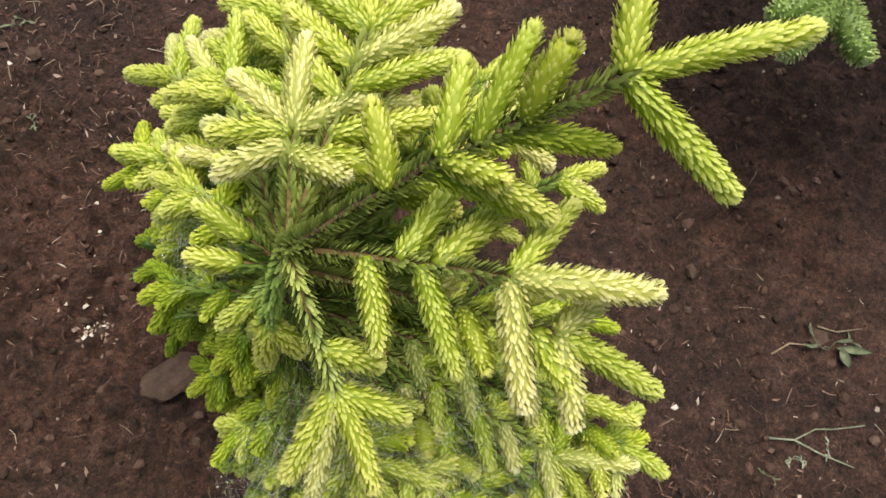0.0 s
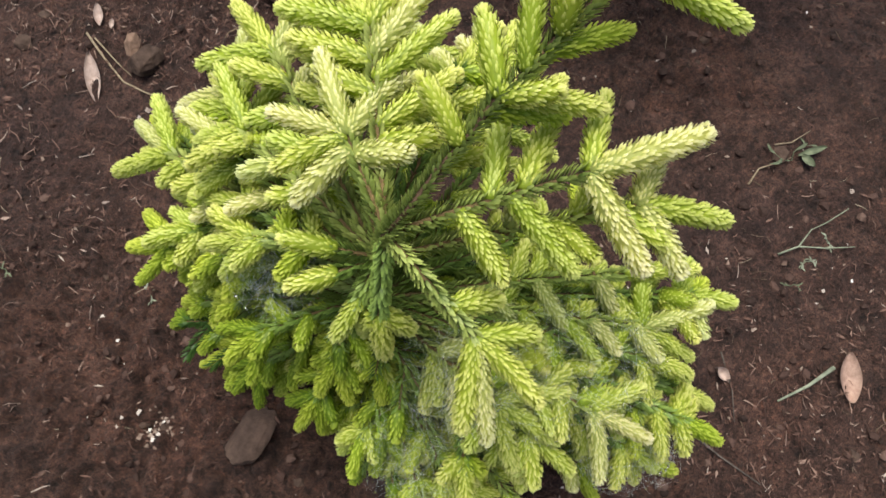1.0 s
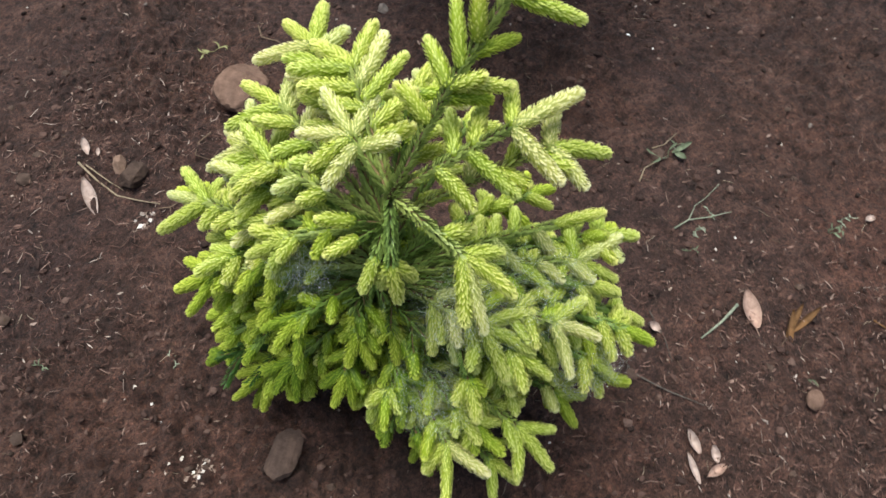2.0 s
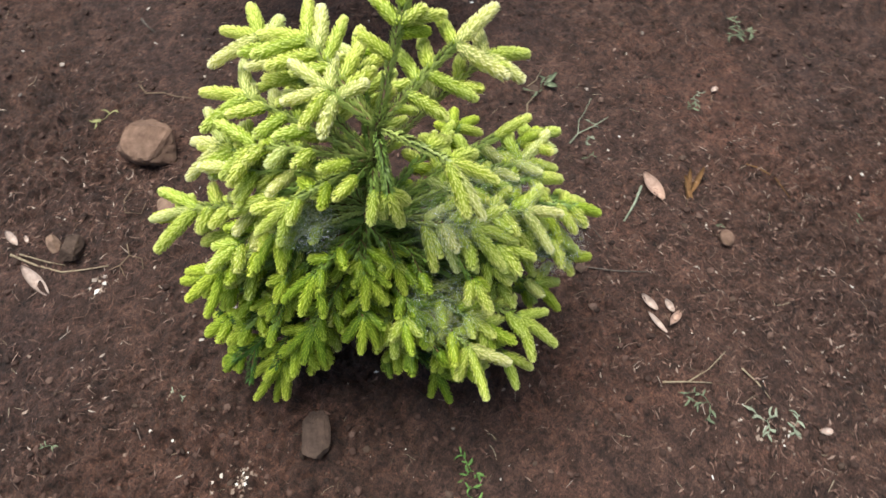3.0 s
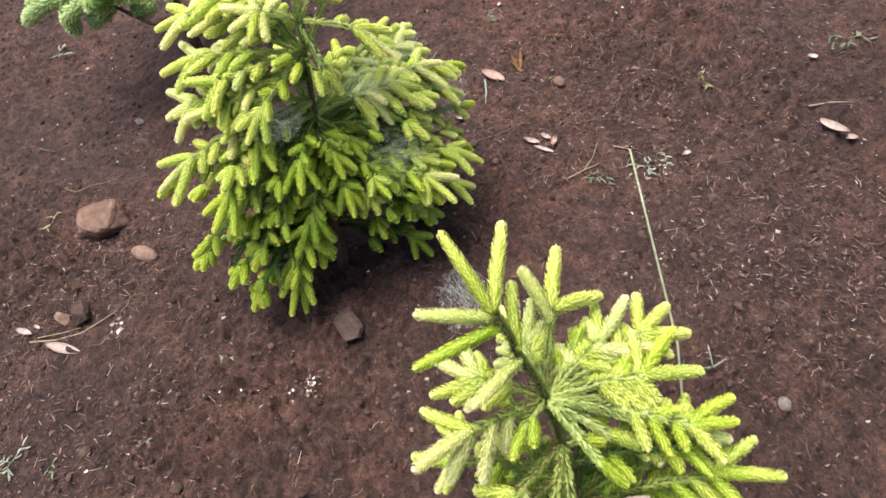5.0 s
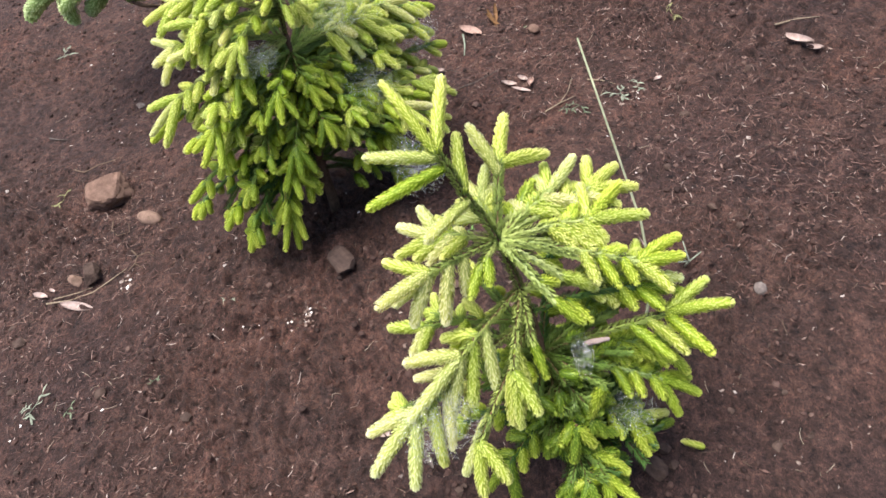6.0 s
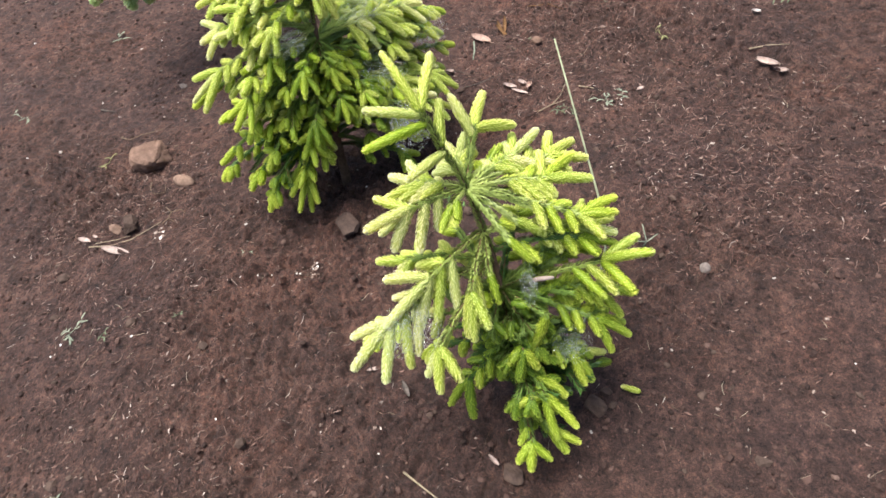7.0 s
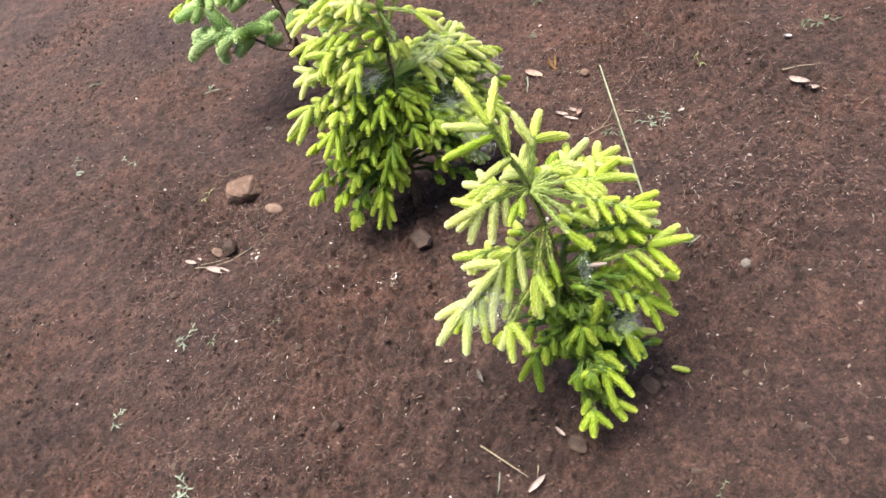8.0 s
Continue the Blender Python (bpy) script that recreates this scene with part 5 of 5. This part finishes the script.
weed(-1.349, 0.808, 0.075, 11, WEED_PALE, "grey-green weed with pointed leaves on reddish soil", 9)
weed(-1.331, -0.702, 0.035, 12, WEED, "small green seedling on soil", 7)
weed(-0.283, -0.101, 0.05, 13, WEED_GREEN, "creeping small green weed on soil", 10, 0.2)
weed(-0.335, -0.13, 0.04, 14, WEED_GREEN, "tiny green seedling on soil", 7, 0.2)
weed(0.136, -0.471, 0.055, 15, WEED, "low green weed patch on soil", 9, 0.25)
weed(0.165, -0.600, 0.055, 31, WEED_PALE, "low grey-green dewy weed on soil", 9, 0.3)
weed(0.190, -0.655, 0.040, 32, WEED_PALE, "small grey-green weed among pale crumbs", 8, 0.3)
weed(-1.146, 1.176, 0.055, 16, WEED_PALE, "pale small weed on reddish soil", 8)
weed(-0.503, 0.539, 0.03, 17, WEED_PALE, "tiny pale seedling on soil", 6)
weed(0.526, -0.809, 0.045, 28, WEED_YELLOW, "small yellowish weed tuft on bark litter", 8, 0.5)
weed(0.72, -1.28, 0.08, 18, WEED, "green weed at the litter's edge", 9)
weed(0.979, -0.08, 0.035, 19, WEED_PALE, "pale green weed on soil", 7)
weed(0.812, -0.624, 0.035, 20, WEED, "tiny green seedling on bare soil", 6)
weed(-0.813, 0.94, 0.045, 21, WEED, "small green seedling with broad leaves", 6)
weed(-0.743, 0.704, 0.03, 22, WEED, "tiny green seedling on soil", 6)
weed(1.296, -0.102, 0.06, 23, WEED, "low tuft of green weed on soil", 12)


def crumbs_patch(x, y, r, n, seed, material, label, name="crumb_patch"):
    """A loose patch of chalky crumbs."""
    rng = np.random.default_rng(seed)
    b = Build()
    for _ in range(n):
        px, py = x + rng.normal() * r * 0.5, y + rng.normal() * r * 0.5
        s = rng.uniform(0.0012, 0.0042)
        b.add(OCT_V * (0.7 + 0.6 * rng.random((6, 1))) * (s * rng.uniform(0.6, 2.4), s * rng.uniform(0.6, 2.0), s * 0.6) + rng.normal(size=(6, 3)) * s * 0.3 + (px, py, gz(px, py) + s * 0.6), OCT_F)
    return tagged(new(name, b.mesh(name, [material])), label, "litter", kind="stuff")


crumbs_patch(-0.562, 0.307, 0.034, 45, 1, FLECK, "small patch of whitish chalky crumbs on soil")
crumbs_patch(0.165, -0.623, 0.06, 26, 2, FLECK, "small patch of greyish fluff and crumbs on soil")
crumbs_patch(-0.335, -0.22, 0.02, 12, 3, CHALK, "few white crumbs on soil")
crumbs_patch(-0.40, 0.90, 0.03, 25, 4, FLECK, "few pale dry root bits on soil")

# a fallen yellow shoot tip, and the pale cut stub on the small spruce
fallen = tagged(new("fallen_shoot", SHOOTS[GOLD.name, 0.058][0]), "fallen yellow-green spruce shoot lying on soil", "shoot")
fallen.matrix_basis = aim((-0.99, -0.66, gz(-0.99, -0.66) + 0.010), (0.35, 0.9, 0.0), 0.8, 0.0, 0.7)
b = Build()
tube(b, [(-0.022, 0, 0), (-0.008, 0.001, 0.001), (0.008, 0, 0.001), (0.024, -0.001, 0)], [0.0045, 0.0055, 0.005, 0.0035], 8)
tagm = part("cut_stub", b.mesh("cut_stub", [PALE_LEAF], True), tree_b, "pale cut wood stub")
tagm.matrix_basis = Matrix.Translation(Vector((-0.987, -0.456, 0.461)) - foot_b) @ pose(0, 0, 0, 0, 5, 285)


# ---- spider webs with dew ----
def web(place, spread, threads, drops, seed, label):
    """A tangled sheet web: fine crossing threads, with dew strung along them."""
    rng = np.random.default_rng(seed)
    top = tagged(new("spider_web"), label, "spider web", "dewy webs in the spruces")
    top.location = place
    t, d = Build(), Build()
    ends = []
    for _ in range(threads):
        p = rng.normal(size=3)
        p *= rng.random() ** 0.4 / np.linalg.norm(p)
        w = rng.normal(size=3)
        q = p + w * 0.45 / np.linalg.norm(w)
        q *= min(1.0, 1.0 / np.linalg.norm(q))
        p, q = p * spread * 1.5, q * spread * 1.5
        mid = (p + q) / 2 - (0, 0, 0.08 * np.linalg.norm(q - p))
        tube(t, [p, mid, q], [0.00007] * 3, 3, 0, False)
        ends.append((p, mid, q))
    for _ in range(drops):
        p, mid, q = ends[int(rng.integers(len(ends)))]
        s = rng.random()
        c = (1 - s) ** 2 * p + 2 * s * (1 - s) * mid + s * s * q
        r = 0.0006 + 0.0019 * rng.random() ** 4
        d.add(ICO_V * r + c, ICO_F)
    # the silk sheet that the threads hold up: an uneven round hammock
    v, out, rings, spokes = [(0.0, 0.0, 0.0)], [0.0], 8, 24
    for i in range(1, rings + 1):
        for k in range(spokes):
            a, r = 2 * math.pi * k / spokes, i / rings * (1.25 + 0.35 * rng.random() * (i == rings))
            out.append(i / rings)
            v.append((math.cos(a) * r * spread[0] * 1.3, math.sin(a) * r * spread[1] * 1.3, (0.5 * r * r + 0.22 * rng.normal() * r - 0.2) * spread[2]))
    faces = [(0, 1 + k, 1 + (k + 1) % spokes) for k in range(spokes)]
    for i in range(rings - 1):
        for k in range(spokes):
            j = (k + 1) % spokes
            faces.append((1 + i * spokes + k, 1 + (i + 1) * spokes + k, 1 + (i + 1) * spokes + j, 1 + i * spokes + j))
    sheet = Build()
    sheet.add(v, faces, 0, out)
    part("sheet", sheet.mesh("sheet", [VEIL], True, True), top, "thin hazy sheet of silk")
    tagged(part("threads", t.mesh("threads", [WEB]), top, "fine pale web threads"), kind="stuff")
    tagged(part("dew", d.mesh("dew", [DEW], True), top, "clear drops of dew"), kind="stuff")
    return top


web((-0.221, 0.291, 0.590), np.array((0.035, 0.05, 0.03)), 420, 300, 1, "dewy spider web between inner spruce boughs")
web((0.100, -0.040, 0.385), np.array((0.055, 0.045, 0.05)), 620, 520, 2, "dense dewy spider web over outer spruce shoots")
web((-0.081, 0.095, 0.580), np.array((0.05, 0.045, 0.025)), 240, 240, 3, "thin dewy spider web across spruce boughs")
web((0.020, 0.055, 0.560), np.array((0.085, 0.055, 0.04)), 240, 160, 9, "fine hazy spider web over golden shoots")
web((-0.155, 0.05, 0.425), np.array((0.05, 0.05, 0.05)), 300, 220, 4, "dewy spider web below a golden bough")
web((-0.775, -0.192, 0.715), np.array((0.03, 0.03, 0.045)), 320, 420, 5, "dewy spider web beside a leaning leader")
web((-1.150, -0.203, 0.510), np.array((0.04, 0.05, 0.03)), 300, 420, 6, "dewy spider web among pale drooping shoots")
web((-1.045, -0.510, 0.310), np.array((0.03, 0.03, 0.035)), 200, 220, 7, "dewy spider web between low shoots")
web((-1.040, -0.434, 0.505), np.array((0.012, 0.012, 0.05)), 160, 260, 8, "narrow string of dew on web threads")
